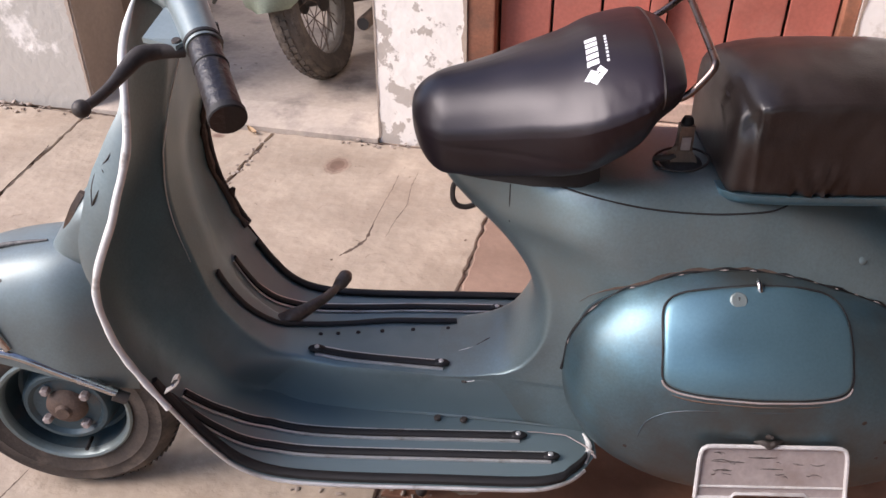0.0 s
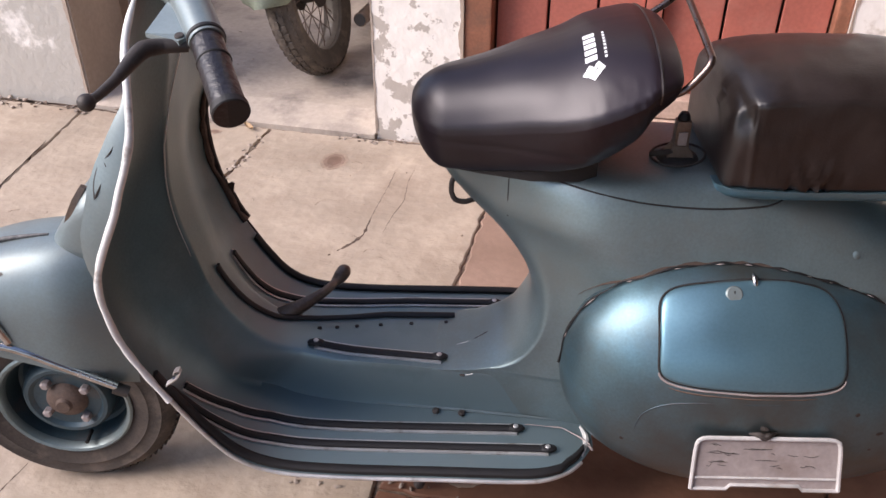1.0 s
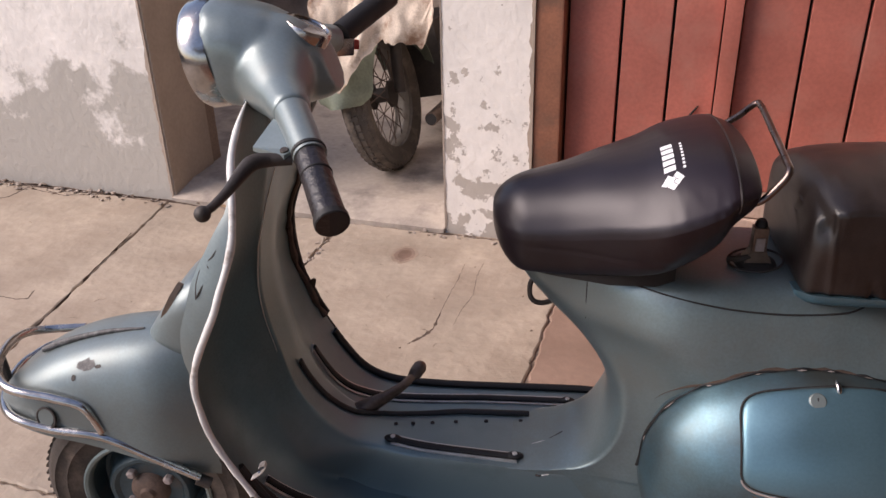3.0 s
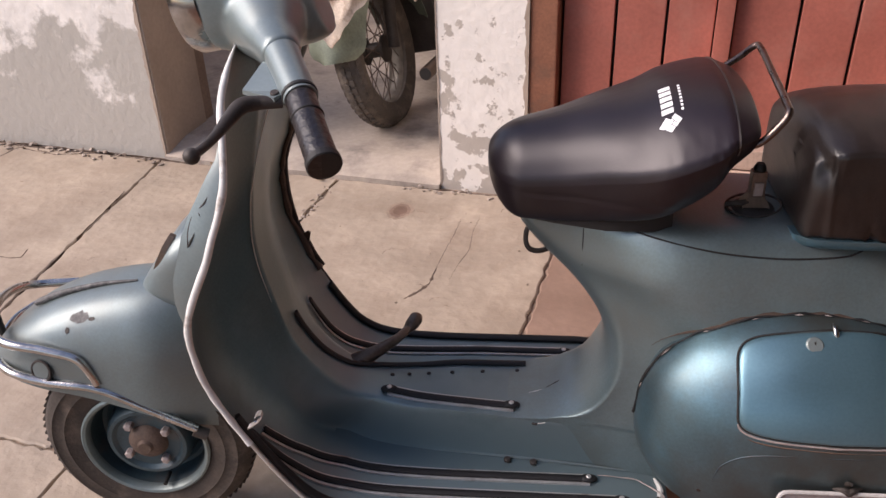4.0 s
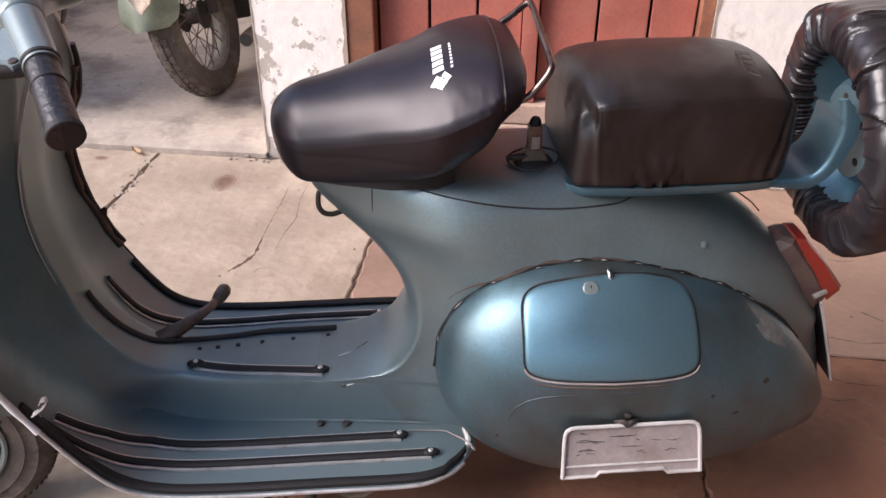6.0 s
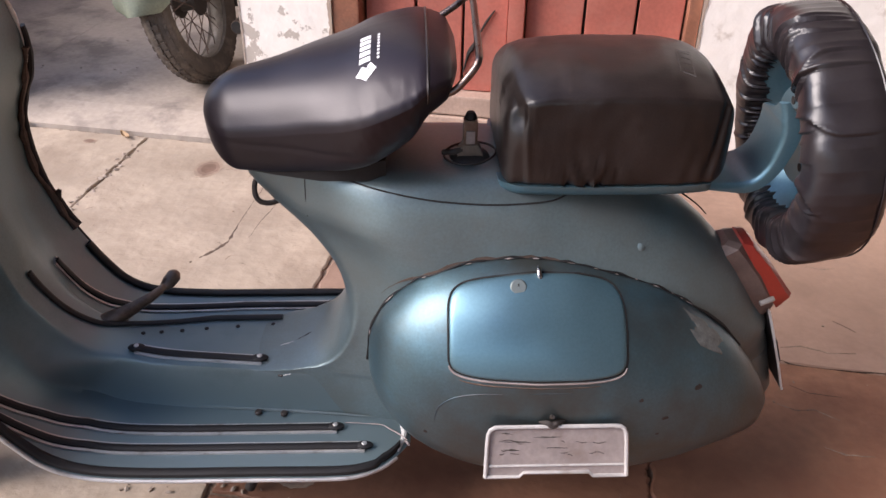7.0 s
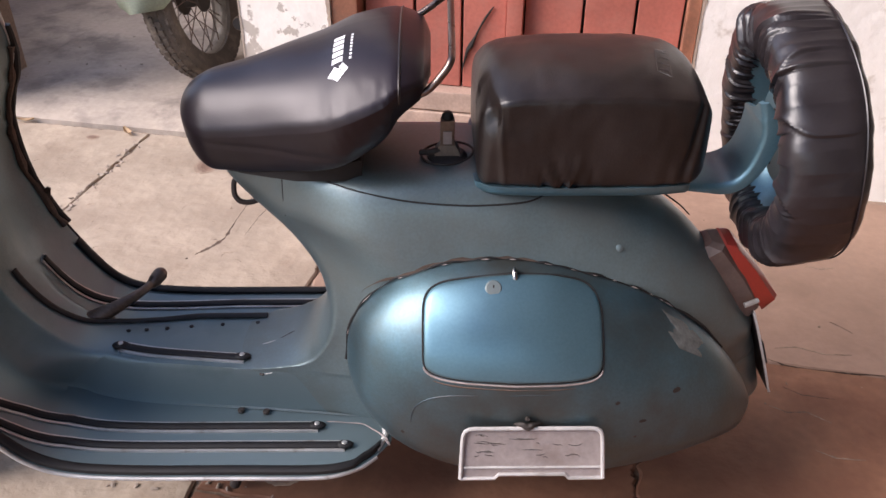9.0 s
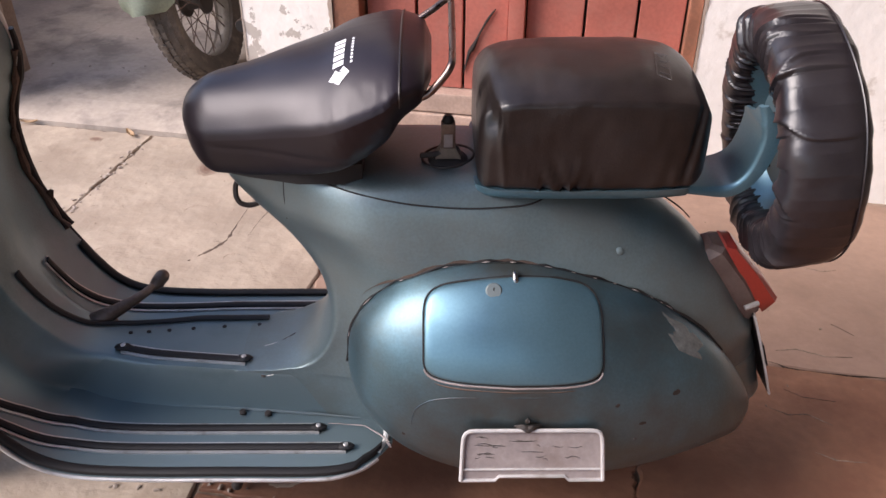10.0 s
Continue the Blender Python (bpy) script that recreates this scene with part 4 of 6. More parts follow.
gap = [(u, min(v, -body_v(u, z) - 0.001), z) for u, v, z in gap]
gap = [(u + random.uniform(-0.0015, 0.0015), v, z + random.uniform(-0.002, 0.002)) for u, v, z in gap]
rust = [(u, -body_v(u, z) - 0.0012, z) for u, z in ((CC[0] + f * cowl_r(a) * math.cos(a), CC[1] + f * cowl_r(a) * math.sin(a)) for f, span in ((1.0, np.linspace(1.4, 2.75, 26)), (1.035, np.linspace(2.75, 1.4, 26))) for a in span)]
for k in range(26):
    u, v, z = rust[26 + k]
    s = math.sin(math.pi * k / 25) * random.uniform(0.3, 1.0)
    a = rust[25 - k]
    u, z = a[0] + (u - a[0]) * s, a[2] + (z - a[2]) * s
    rust[26 + k] = (u, -body_v(u, z) - 0.0012, z)
part("rust_stain", grid([rust[:26], [rust[51 - k] for k in range(26)]], 0.0008, (0, -1, 0)), RUST, body, "brown rust stain along the cowl joint")
for a0 in (0.52, 0.60, 0.68, 0.80, 0.98, 1.15, 1.33, 1.52, 1.78, 1.95, 2.2, 2.45, 2.65, 2.9):
    seg = [(CC[0] + 1.002 * cowl_r(a) * math.cos(a), -0.156, CC[1] + 1.002 * cowl_r(a) * math.sin(a)) for a in np.linspace(a0, a0 + random.uniform(0.02, 0.07), 5)]
    part("sealant_flake", tube([(u, min(v, -body_v(u, z) - 0.005), z + 0.002) for u, v, z in seg], [0.0004, random.uniform(0.0008, 0.0015), 0.0004], 6, 2), PLATE, cowl)
part("cowl_rubber", tube(gap, [random.uniform(0.0010, 0.0032) for _ in range(44)], 8, 3), RUBBER, cowl, "perished black rubber between cowl and body")


def lid_edge(r, n=72, c=(0.5345, 0.4988), hu=0.1395, hz=0.0545, e=0.27):
    ring = []
    for k in range(n):
        a = 2 * math.pi * k / n
        u = c[0] + r * hu * np.sign(math.cos(a)) * abs(math.cos(a)) ** e
        z = c[1] + r * hz * np.sign(math.sin(a)) * abs(math.sin(a)) ** e + (0.0185 * (1 - ((u - c[0]) / hu) ** 2) - 0.008 * smoothstep(0.54, 0.66, u)) * r * (math.sin(a) > 0)
        ring.append((u, z))
    return ring


def cowl_off(u, z, d):
    """A point that stands d proud of the side cowl."""
    e = 0.003
    n = Vector(((cowl_v(u + e, z) - cowl_v(u - e, z)) / (2 * e), -1.0, (cowl_v(u, z + e) - cowl_v(u, z - e)) / (2 * e))).normalized()
    return Vector((u, cowl_v(u, z), z)) + n * d


rings = [[cowl_off(u, z, 0.0042) for u, z in lid_edge(r, 144)] for r in np.linspace(0.02, 0.94, 24)]
rings += [[cowl_off(u, z, 0.0034) for u, z in lid_edge(0.972, 144)], [cowl_off(u, z, 0.0018) for u, z in lid_edge(0.985, 144)], [cowl_off(u, z, -0.003) for u, z in lid_edge(0.99, 144)]]
part("glovebox_lid", loft(rings), LID_PAINT, cowl, "bright blue glovebox lid", angle=60)
part("lid_gap", tube([cowl_off(u, z, 0.0) for u, z in lid_edge(1.0)], 0.0019, 8, 1, closed=True, smooth=False), DARK, cowl)
# lip under the lid; its bright reflection is given by a pale colour
low = [cowl_off(u, z - 0.005, 0.0006) for u, z in lid_edge(1.0)[39:70]]
part("lid_gutter", tube(low, 0.0017, 8, 1, smooth=False), PLATE, cowl, "lip below the lid, its reflection painted pale")
part("rust_line", tube([(u, cowl_v(u, z - 0.012) - 0.0002, z - 0.012) for u, z in lid_edge(1.0)[46:58]], [0.0003, 0.0012, 0.0018, 0.0012, 0.0003], 6, 1, smooth=False), RUST, cowl, "rust line under the lid")
ly = cowl_v(0.504, 0.5616)
lock = part("lock", disc((0.504, ly + 0.001, 0.5600), (0, -1, 1.0), 0.0130, 0.008, 24, 0.002), HEAD_PAINT, cowl, "round key lock in worn chrome")
part("lock_ring", tube([Vector((0.504 + 0.0085 * math.cos(a), ly - 0.0024, 0.5640)) + Vector((0, 0.7071, 0.7071)) * 0.0085 * math.sin(a) for a in np.linspace(0, 2 * math.pi, 25)[:-1]], 0.0008, 6, 1, closed=True, smooth=False), DARK, lock)
part("keyhole", tube([(0.504, ly - 0.0052, 0.5625), (0.504, ly - 0.0012, 0.5690)], 0.0014, 6, 1, smooth=False), DARK, lock)
cat_v = cowl_v(0.538, 0.572)
part("lid_catch", tube([(0.538, cat_v + 0.004, 0.578), (0.538, cat_v - 0.005, 0.5775), (0.5385, cat_v - 0.013, 0.571), (0.539, cat_v - 0.017, 0.560)], [0.0025, 0.0048, 0.0048, 0.003], 10), CHROME, cowl, "small chrome lid catch")
# pressed swage below the lid; the groove's shade is painted as a dark line
sw = [(0.374, 0.335), (0.376, 0.355), (0.383, 0.378), (0.4036, 0.3994), (0.430, 0.411), (0.4605, 0.417), (0.547, 0.423), (0.61, 0.423)]
part("swage", tube([(u, cowl_v(u, z) + 0.0003, z) for u, z in sw], [0.0004, 0.0012, 0.0013, 0.0013, 0.0012, 0.0011, 0.0009, 0.0003], 8), SHADED_PAINT, cowl, "pressed line in the cowl, its shade painted dark")

# folded foot plate on the cowl
pu0, pu1, ptop, pbot = 0.4535, 0.6795, (-0.319, 0.3690), (-0.348, 0.2885)


def plate_pt(a, b, d=0.0):
    """a along, b down, d outward."""
    t = Vector((0, pbot[0] - ptop[0], pbot[1] - ptop[1]))
    nrm = Vector((0, t.z, -t.y)).normalized()
    nrm = nrm if nrm.y < 0 else -nrm
    return Vector((pu0 + (pu1 - pu0) * a, ptop[0], ptop[1])) + t * b + nrm * d


pl = part("foot_plate", loft([[plate_pt(a, b, d) for a, b in ((0.02, 0.10), (0.06, 0.0), (0.94, 0.0), (0.98, 0.10), (1.0, 1.0), (0.76, 1.0), (0.73, 0.92), (0.27, 0.92), (0.24, 1.0), (0.0, 1.0))] for d in (-0.004, 0.0)]), PLATE, scooter, "folded whitish metal foot plate, scuffed", smooth=False)
part("plate_frame", tube([plate_pt(0.0, 1.0, 0.002), plate_pt(0.012, 0.30, 0.002), plate_pt(0.018, 0.14, 0.002), plate_pt(0.032, 0.055, 0.002), plate_pt(0.06, 0.012, 0.002), plate_pt(0.10, 0.0, 0.002), plate_pt(0.90, 0.0, 0.002), plate_pt(0.94, 0.012, 0.002), plate_pt(0.968, 0.055, 0.002), plate_pt(0.982, 0.14, 0.002), plate_pt(0.988, 0.30, 0.002), plate_pt(1.0, 1.0, 0.002)], 0.0034, 8, 1, smooth=False), PLATE_RIM, pl, "white raised rim")
part("plate_step", tube([plate_pt(0.0, 0.78, 0.001), plate_pt(1.0, 0.78, 0.001)], 0.002, 6, 1), PLATE_RIM, pl)
part("plate_lip", tube([plate_pt(0.0, 1.0, 0.001), plate_pt(0.24, 1.0, 0.001), plate_pt(0.27, 0.92, 0.001), plate_pt(0.73, 0.92, 0.001), plate_pt(0.76, 1.0, 0.001), plate_pt(1.0, 1.0, 0.001)], 0.003, 6, 1, smooth=False), PLATE_RIM, pl)
cv = cowl_v(0.5585, 0.378)
part("wing_nut", tube([(0.538, cv - 0.003, 0.371), (0.550, cv - 0.010, 0.376), (0.5585, cv - 0.012, 0.373), (0.567, cv - 0.010, 0.376), (0.580, cv - 0.002, 0.372)], [0.0015, 0.0045, 0.006, 0.0045, 0.0015], 8), GREASE, pl, "dark wing nut")
part("wing_nut_pin", tube([(0.5585, cv + 0.006, 0.374), (0.5575, cv - 0.014, 0.392)], [0.005, 0.0025], 8), GREASE, pl)


# chips and scrapes in the paint: thin flakes on the skin
def flake(poly, skin_v, lift, material, parent, label):
    c = np.mean(np.array(poly), axis=0)
    rings = []
    for f, up in ((0.06, lift), (0.35, lift), (0.65, lift), (0.9, lift), (1.0, lift * 0.6), (1.0, -0.001)):
        rings.append([(u, skin_v(u, z) - up, z) for u, z in (c + (np.array(p) - c) * f for p in poly)])
    return part("paint_chip", loft(rings), material, parent, label, smooth=False)


def ragged(cu, cz, ru, rz, seed, n=14):
    return [(cu + ru * math.cos(a) * (1 + 0.4 * noise.noise(Vector((math.cos(a) * 3, math.sin(a) * 3, seed)))), cz + rz * math.sin(a) * (1 + 0.4 * noise.noise(Vector((math.cos(a) * 3, math.sin(a) * 3, seed + 5))))) for a in np.linspace(0, 2 * math.pi, n + 1)[:-1]]


flake([(0.784, 0.4925), (0.797, 0.483), (0.822, 0.467), (0.846, 0.447), (0.858, 0.434), (0.850, 0.424), (0.830, 0.437), (0.806, 0.452), (0.789, 0.474)], cowl_v, 0.0006, SCUFF, cowl, "pale worn patch where the paint has gone")
for k, (cu, cz, ru, rz) in enumerate(((0.700, 0.40, 0.004, 0.003), (0.745, 0.36, 0.006, 0.003), (0.655, 0.33, 0.004, 0.002), (0.36, 0.30, 0.003, 0.004), (0.80, 0.40, 0.007, 0.004), (0.735, 0.33, 0.003, 0.002))):
    flake(ragged(cu, cz, ru, rz, k), cowl_v, 0.0005, GREASE, cowl, "small dark chip in the paint")
for k, (cu, cz, ru, rz) in enumerate(((0.712, 0.580, 0.006, 0.006),)):
    part("dent_mark", lathe([(0.0, 0.002), (0.004, 0.0015), (0.007, 0.0)], Matrix.Translation((cu, -body_v(cu, cz) - 0.0005, cz)) @ Euler((radians(70), 0, 0)).to_matrix().to_4x4(), 16, closed=False), PAINT, body)


def fender_point(u, a):
    """A point of the mudguard's skin: a, the angle round the section."""
    zl, zt, w = (float(np.interp(u, [q[0] for q in FEN], [q[k] for q in FEN])) for k in (1, 2, 3))
    return Vector((u, fc.y * smoothstep(-0.45, -0.6, u) - w * abs(math.cos(a)) ** 0.62, zl + (zt - zl) * math.sin(a) ** 0.75))


for cu, ca, ru, ra, k in ((-0.700, 1.00, 0.018, 0.10, 1), (-0.722, 0.80, 0.004, 0.05, 2), (-0.676, 0.95, 0.006, 0.03, 3)):
    poly = [fender_point(cu + ru * math.cos(b) * (1 + 0.4 * noise.noise(Vector((math.cos(b) * 3, math.sin(b) * 3, k)))), ca + ra * math.sin(b) * (1 + 0.4 * noise.noise(Vector((math.cos(b) * 3, math.sin(b) * 3, k + 4))))) for b in np.linspace(0, 2 * math.pi, 19)[:-1]]
    out = Vector((0, -0.55, 0.8)) * 0.0012
    part("paint_chip", loft([[p - out for p in poly], [p + out for p in poly]]), GREASE if k > 1 else CHIP, fender, "scraped patch in the mudguard paint", smooth=False)
# scrape on the tunnel's rise and rust at the footboard's corner
part("corner_rust", tube([shield(17.3, -0.20) + Vector((0, 0, 0.002)), shield(17.6, -0.16) + Vector((0, 0, 0.003)), shield(17.4, -0.13) + Vector((0, 0, 0.003))], [0.002, 0.006, 0.002], 8), WHITE, footboard, "pale corroded lump at the footboard corner")

# scratches on the tunnel and the crumpled pale edge where the footboard meets the body
def scratch(pts, r, material, parent, label):
    return part("scratch", tube(pts, [0.0004, r, r * 0.6, r, 0.0004], 6, 3), material, parent, label)


scratch([(0.088, -0.020, 0.2925), (0.104, -0.016, 0.2945), (0.119, -0.011, 0.297), (0.128, -0.006, 0.299), (0.136, -0.001, 0.3015)], 0.0010, WHITE, footboard, "pale scratch in the paint")
scratch([(0.120, -0.010, 0.2975), (0.132, -0.003, 0.3005), (0.146, 0.004, 0.3055)], 0.0014, GREASE, footboard, "dark scratch in the paint")
scratch([(0.094, -0.0985, 0.2875), (0.099, -0.1005, 0.2878), (0.104, -0.1015, 0.288)], 0.0030, GREASE, footboard, "dark chip on the tunnel edge")
scratch([(0.104, -0.1005, 0.2885), (0.112, -0.1000, 0.2895), (0.118, -0.0995, 0.291)], 0.0012, WHITE, footboard, "pale chip on the tunnel edge")
# pale crumpled seam along the rear of the footboard
seam = [(0.214, -0.133, 0.199), (0.232, -0.135, 0.2005), (0.253, -0.138, 0.200), (0.270, -0.140, 0.201), (0.2845, -0.143, 0.2005), (0.300, -0.152, 0.200), (0.3114, -0.160, 0.199), (0.3295, -0.177, 0.197)]
part("crumpled_seam", tube([(u, v + random.uniform(-0.0015, 0.0015), z) for u, v, z in seam], [0.0006, 0.0012, 0.0008, 0.0016, 0.0010, 0.0012, 0.0016, 0.0012], 7, 4), PLATE, footboard, "pale crumpled seam in the footboard")
part("corner_lump", tube([(0.322, -0.174, 0.196), (0.330, -0.180, 0.193), (0.333, -0.183, 0.189)], [0.0010, 0.0030, 0.0014], 8), PLATE, footboard, "bent pale corner of the footboard edge")
for k in range(22):
    a, b = random.uniform(0.08, 0.80), random.choice((0.12, 0.15, 0.2, 0.3, 0.45, 0.55)) + random.uniform(-0.03, 0.03)
    e = random.uniform(0.03, 0.16)
    part("plate_scratch", tube([plate_pt(a, b, 0.0004), plate_pt(a + e * 0.5, b + random.uniform(-0.02, 0.03), 0.0006), plate_pt(min(a + e, 0.95), b + random.uniform(-0.03, 0.04), 0.0004)], [0.0002, 0.0005, 0.0002], 5, 3), GREASE, pl)

# front saddle
SEAT = [(0.0700, 0.6936, 0.8330, 0.0932), (0.1268, 0.6965, 0.8483, 0.1092), (0.1833, 0.7068, 0.8678, 0.1322),
        (0.2413, 0.7191, 0.8867, 0.1592), (0.2861, 0.7393, 0.9057, 0.1772), (0.3392, 0.7781, 0.9163, 0.1792), (0.3640, 0.8118, 0.9136, 0.1683), (0.3932, 0.8324, 0.9021, 0.1464), (0.4020, 0.8419, 0.8911, 0.1131), (0.4086, 0.8487, 0.8789, 0.0753)]
# half section from the shoulder up to the crown, and from the shoulder down: share of the half width, share of the height
CROWN = spline([(1.0, 0.475), (0.980, 0.552), (0.93, 0.62), (0.80, 0.75), (0.62, 0.865), (0.40, 0.95), (0.18, 0.99), (0.0, 1.0)], 6)
SKIRT = spline([(1.0, 0.475), (0.985, 0.39), (0.95, 0.26), (0.885, 0.10), (0.79, 0.01), (0.55, 0.0), (0.0, 0.0)], 6)
NOSE = [(0.0125 + 0.0575 * t, 0.770 - 0.0764 * e ** 1.2, 0.783 + 0.0355 * e + 0.0145 * t, 0.016 + 0.0622 * e + 0.0150 * t) for t, e in ((t, math.sqrt(1 - (1 - t) ** 2)) for t in np.linspace(0, 1, 25)[:-1] ** 2)]
SEATS = [np.array(q) for q in NOSE] + spline(SEAT, 5)
FINE = [np.array(q) for q in NOSE] + spline(SEAT, 12)


def seat_ring(q, n=48):
    u, zl, zt, w = q
    out = []
    for k in range(n):
        a = 2 * math.pi * k / n
        line = CROWN if math.sin(a) >= 0 else SKIRT
        t = math.asin(min(1.0, abs(math.sin(a)))) / (math.pi / 2) * (len(line) - 1)
        i = min(int(t), len(line) - 2)
        f, h = line[i] + (line[i + 1] - line[i]) * (t - i)
        out.append((u, w * f * (1 if math.cos(a) >= 0 else -1), zl + (zt - zl) * h))
    return out


def seat_top(u, v):
    """Height of the saddle's upper skin."""
    k = min(range(len(SEATS)), key=lambda i: abs(SEATS[i][0] - u))
    j = max(0, min(len(SEATS) - 2, k if SEATS[k][0] <= u else k - 1))
    f = min(max((u - SEATS[j][0]) / max(SEATS[j + 1][0] - SEATS[j][0], 1e-6), 0.0), 1.0)
    _, zl, zt, w = SEATS[j] + (SEATS[j + 1] - SEATS[j]) * f
    return zl + (zt - zl) * float(np.interp(min(abs(v) / w, 1.0), [p[0] for p in CROWN[::-1]], [p[1] for p in CROWN[::-1]]))


def worn_ring(q):
    """A saddle section with the slack and creases of the old cover."""
    out = []
    for u, v, z in seat_ring(q, 132):
        low = smoothstep(0.80, 0.73, z)
        back = smoothstep(0.20, 0.32, u) * smoothstep(0.90, 0.83, z)
        p = Vector((u, v, z))
        d = 0.0011 * noise.noise(Vector((u * 14, v * 14, z * 22))) + 0.0008 * low * noise.noise(Vector((u * 60, v * 20, z * 16)))
        d += 0.0011 * back * noise.noise(Vector((u * 120 + z * 60, v * 30, z * 40 - u * 50)))
        d -= 0.0016 * math.exp(-((z - 0.748 - 0.02 * u - 0.006 * noise.noise(Vector((u * 14, v * 6, 3)))) / 0.0045) ** 2) * smoothstep(0.03, 0.10, u) * smoothstep(0.33, 0.25, u)
        out.append((u, v + d * (1 if v > 0 else -1) * min(1.0, abs(v) / 0.05), z + 0.4 * d))
    return out


saddle = part("front_saddle", loft([worn_ring(q) for q in FINE]), LEATHER, scooter, "black leatherette front saddle with white print", angle=70)
k0 = min(range(len(SEATS)), key=lambda i: abs(SEATS[i][0] - 0.364))
ring = seat_ring(SEATS[k0])
part("piping", tube([ring[i % 48] for i in range(-3, 28)], 0.0022, 8, 1, smooth=False), LEATHER_OLD, saddle, "thin seam piping")
# dark sheet in place of the contact shade between saddle and body
part("saddle_shade", loft([[(u, v * s, z) for v, z in ((-0.12, 0.692), (0.12, 0.692), (0.12, 0.722), (-0.12, 0.722))] for u, s in ((0.06, 0.50), (0.12, 0.70), (0.20, 0.90), (0.27, 0.90), (0.30, 0.80))]), DARK, saddle, "dark sheet standing in for the shade under the saddle")

# white print: plain blocks laid on the skin
def skin(u, v):
    return (u, v, seat_top(u, v) + 0.0012)


def flat(poly):
    """A thin printed patch on the saddle's skin."""
    bm = bmesh.new()
    bm.faces.new([bm.verts.new(skin(*p)) for p in poly])
    return bm


# an emblem of two angular halves, then a row of upright bars and one of fine bars
ex, ey = 0.2755, -0.1200
for poly in (((-17, 1), (-6, 10), (1, 5), (-10, -3)), ((-9, -3), (2, 6), (5, 3), (-5, -6)), ((-5, -6), (1, -10), (7, -6), (1, -1)),
             ((2, 7), (8, 11), (18, 1), (12, -3)), ((12, -3), (6, 2), (2, -1), (8, -6))):
    part("print_mark", flat([(ex + 0.00088 * a, ey + 0.00128 * b) for a, b in poly]), PRINT, saddle, "plain white printed emblem")
for k in range(5):
    v0, v1 = -0.1015 + k * 0.0128, -0.1015 + k * 0.0128 + 0.0096
    part("print_bar", flat([(0.2655, v0), (0.2735, v0 - 0.0005), (0.2815, v0 - 0.001), (0.2815, v1 - 0.001), (0.2735, v1 - 0.0005), (0.2655, v1)]), PRINT, saddle, "white printed bar")
for k in range(8):
    v0 = -0.104 + k * 0.0078
    part("print_bar", flat([(0.2915, v0), (0.2950, v0), (0.2950, v0 + 0.0048), (0.2915, v0 + 0.0048)]), PRINT, saddle)

# grab rail behind the saddle
part("grab_rail", tube([(0.385, -0.125, 0.842), (0.404, -0.126, 0.850), (0.428, -0.122, 0.876), (0.437, -0.115, 0.890), (0.439, -0.09, 0.895), (0.440, 0.0, 0.909), (0.440, 0.085, 0.922), (0.434, 0.10, 0.920), (0.41, 0.09, 0.905), (0.385, 0.085, 0.89)], 0.0055, 10, 6), OLD_CHROME, saddle, "bent tarnished chrome grab rail")

# saddle catch
catch = part("saddle_catch", lathe([(0.0, 0.010), (0.024, 0.010), (0.031, 0.006), (0.034, 0.0)], pose(0.435, -0.034, 0.6965), 28, closed=False), GREASE, body, "dark round base of the saddle catch")
part("catch_foot", loft([[(0.435 + a * w, -0.036 + b * w * 0.7, z) for a, b in ((-1, -1), (1, -1), (1, 1), (-1, 1))] for z, w in ((0.704, 0.021), (0.712, 0.019), (0.722, 0.013), (0.728, 0.012))]), PEDAL, catch, "flared foot of the catch", angle=20)
part("catch_post", box(0.4235, 0.4465, -0.046, -0.026, 0.722, 0.765, 0.003), PEDAL, catch)
part("catch_face", box(0.428, 0.442, -0.0485, -0.0455, 0.726, 0.748, 0.001), PLATE, catch, "worn bright face of the catch")
part("catch_ring", tube([(0.435 + 0.042 * math.cos(a), -0.034 + 0.040 * math.sin(a), 0.704 + 0.004 * math.cos(a)) for a in np.linspace(0, 2 * math.pi, 25)[:-1]], 0.0020, 8, 1, closed=True, smooth=False), GREASE, catch, "thin dark wire ring")
part("catch_arm", tube([(0.392, -0.036, 0.706), (0.408, -0.046, 0.712), (0.428, -0.042, 0.714)], 0.005, 8), GREASE, catch)
part("catch_knob", lathe([(0.0, 0.014), (0.006, 0.013), (0.009, 0.008), (0.010, 0.003), (0.008, 0.0)], pose(0.435, -0.036, 0.764), 16, closed=False), RUBBER, catch)

# pillion seat on its tray
TR = [(0.474, -0.075), (0.486, -0.105), (0.53, -0.118), (0.65, -0.120), (0.78, -0.115), (0.815, -0.085), (0.815, 0.085), (0.78, 0.115), (0.65, 0.120), (0.53, 0.118), (0.486, 0.105), (0.474, 0.075)]
TRS = [(p[0], p[1] * 1.12) for p in spline(TR, 4, True)]
tray = part("pillion_tray", loft([[(c, v * 0.95, 0.6785) for c, v in TRS], [(c, v * 1.0, 0.6805) for c, v in TRS], [(c, v * 1.03, 0.686) for c, v in TRS], [(c, v * 1.04, 0.6965) for c, v in TRS], [(c, v * 1.0, 0.6965) for c, v in TRS]]), LID_PAINT, scooter, "blue pressed steel carrier tray", angle=50)
part("tray_foot", box(0.54, 0.70, -0.08, 0.08, 0.60, 0.682, 0.01), PAINT, tray)


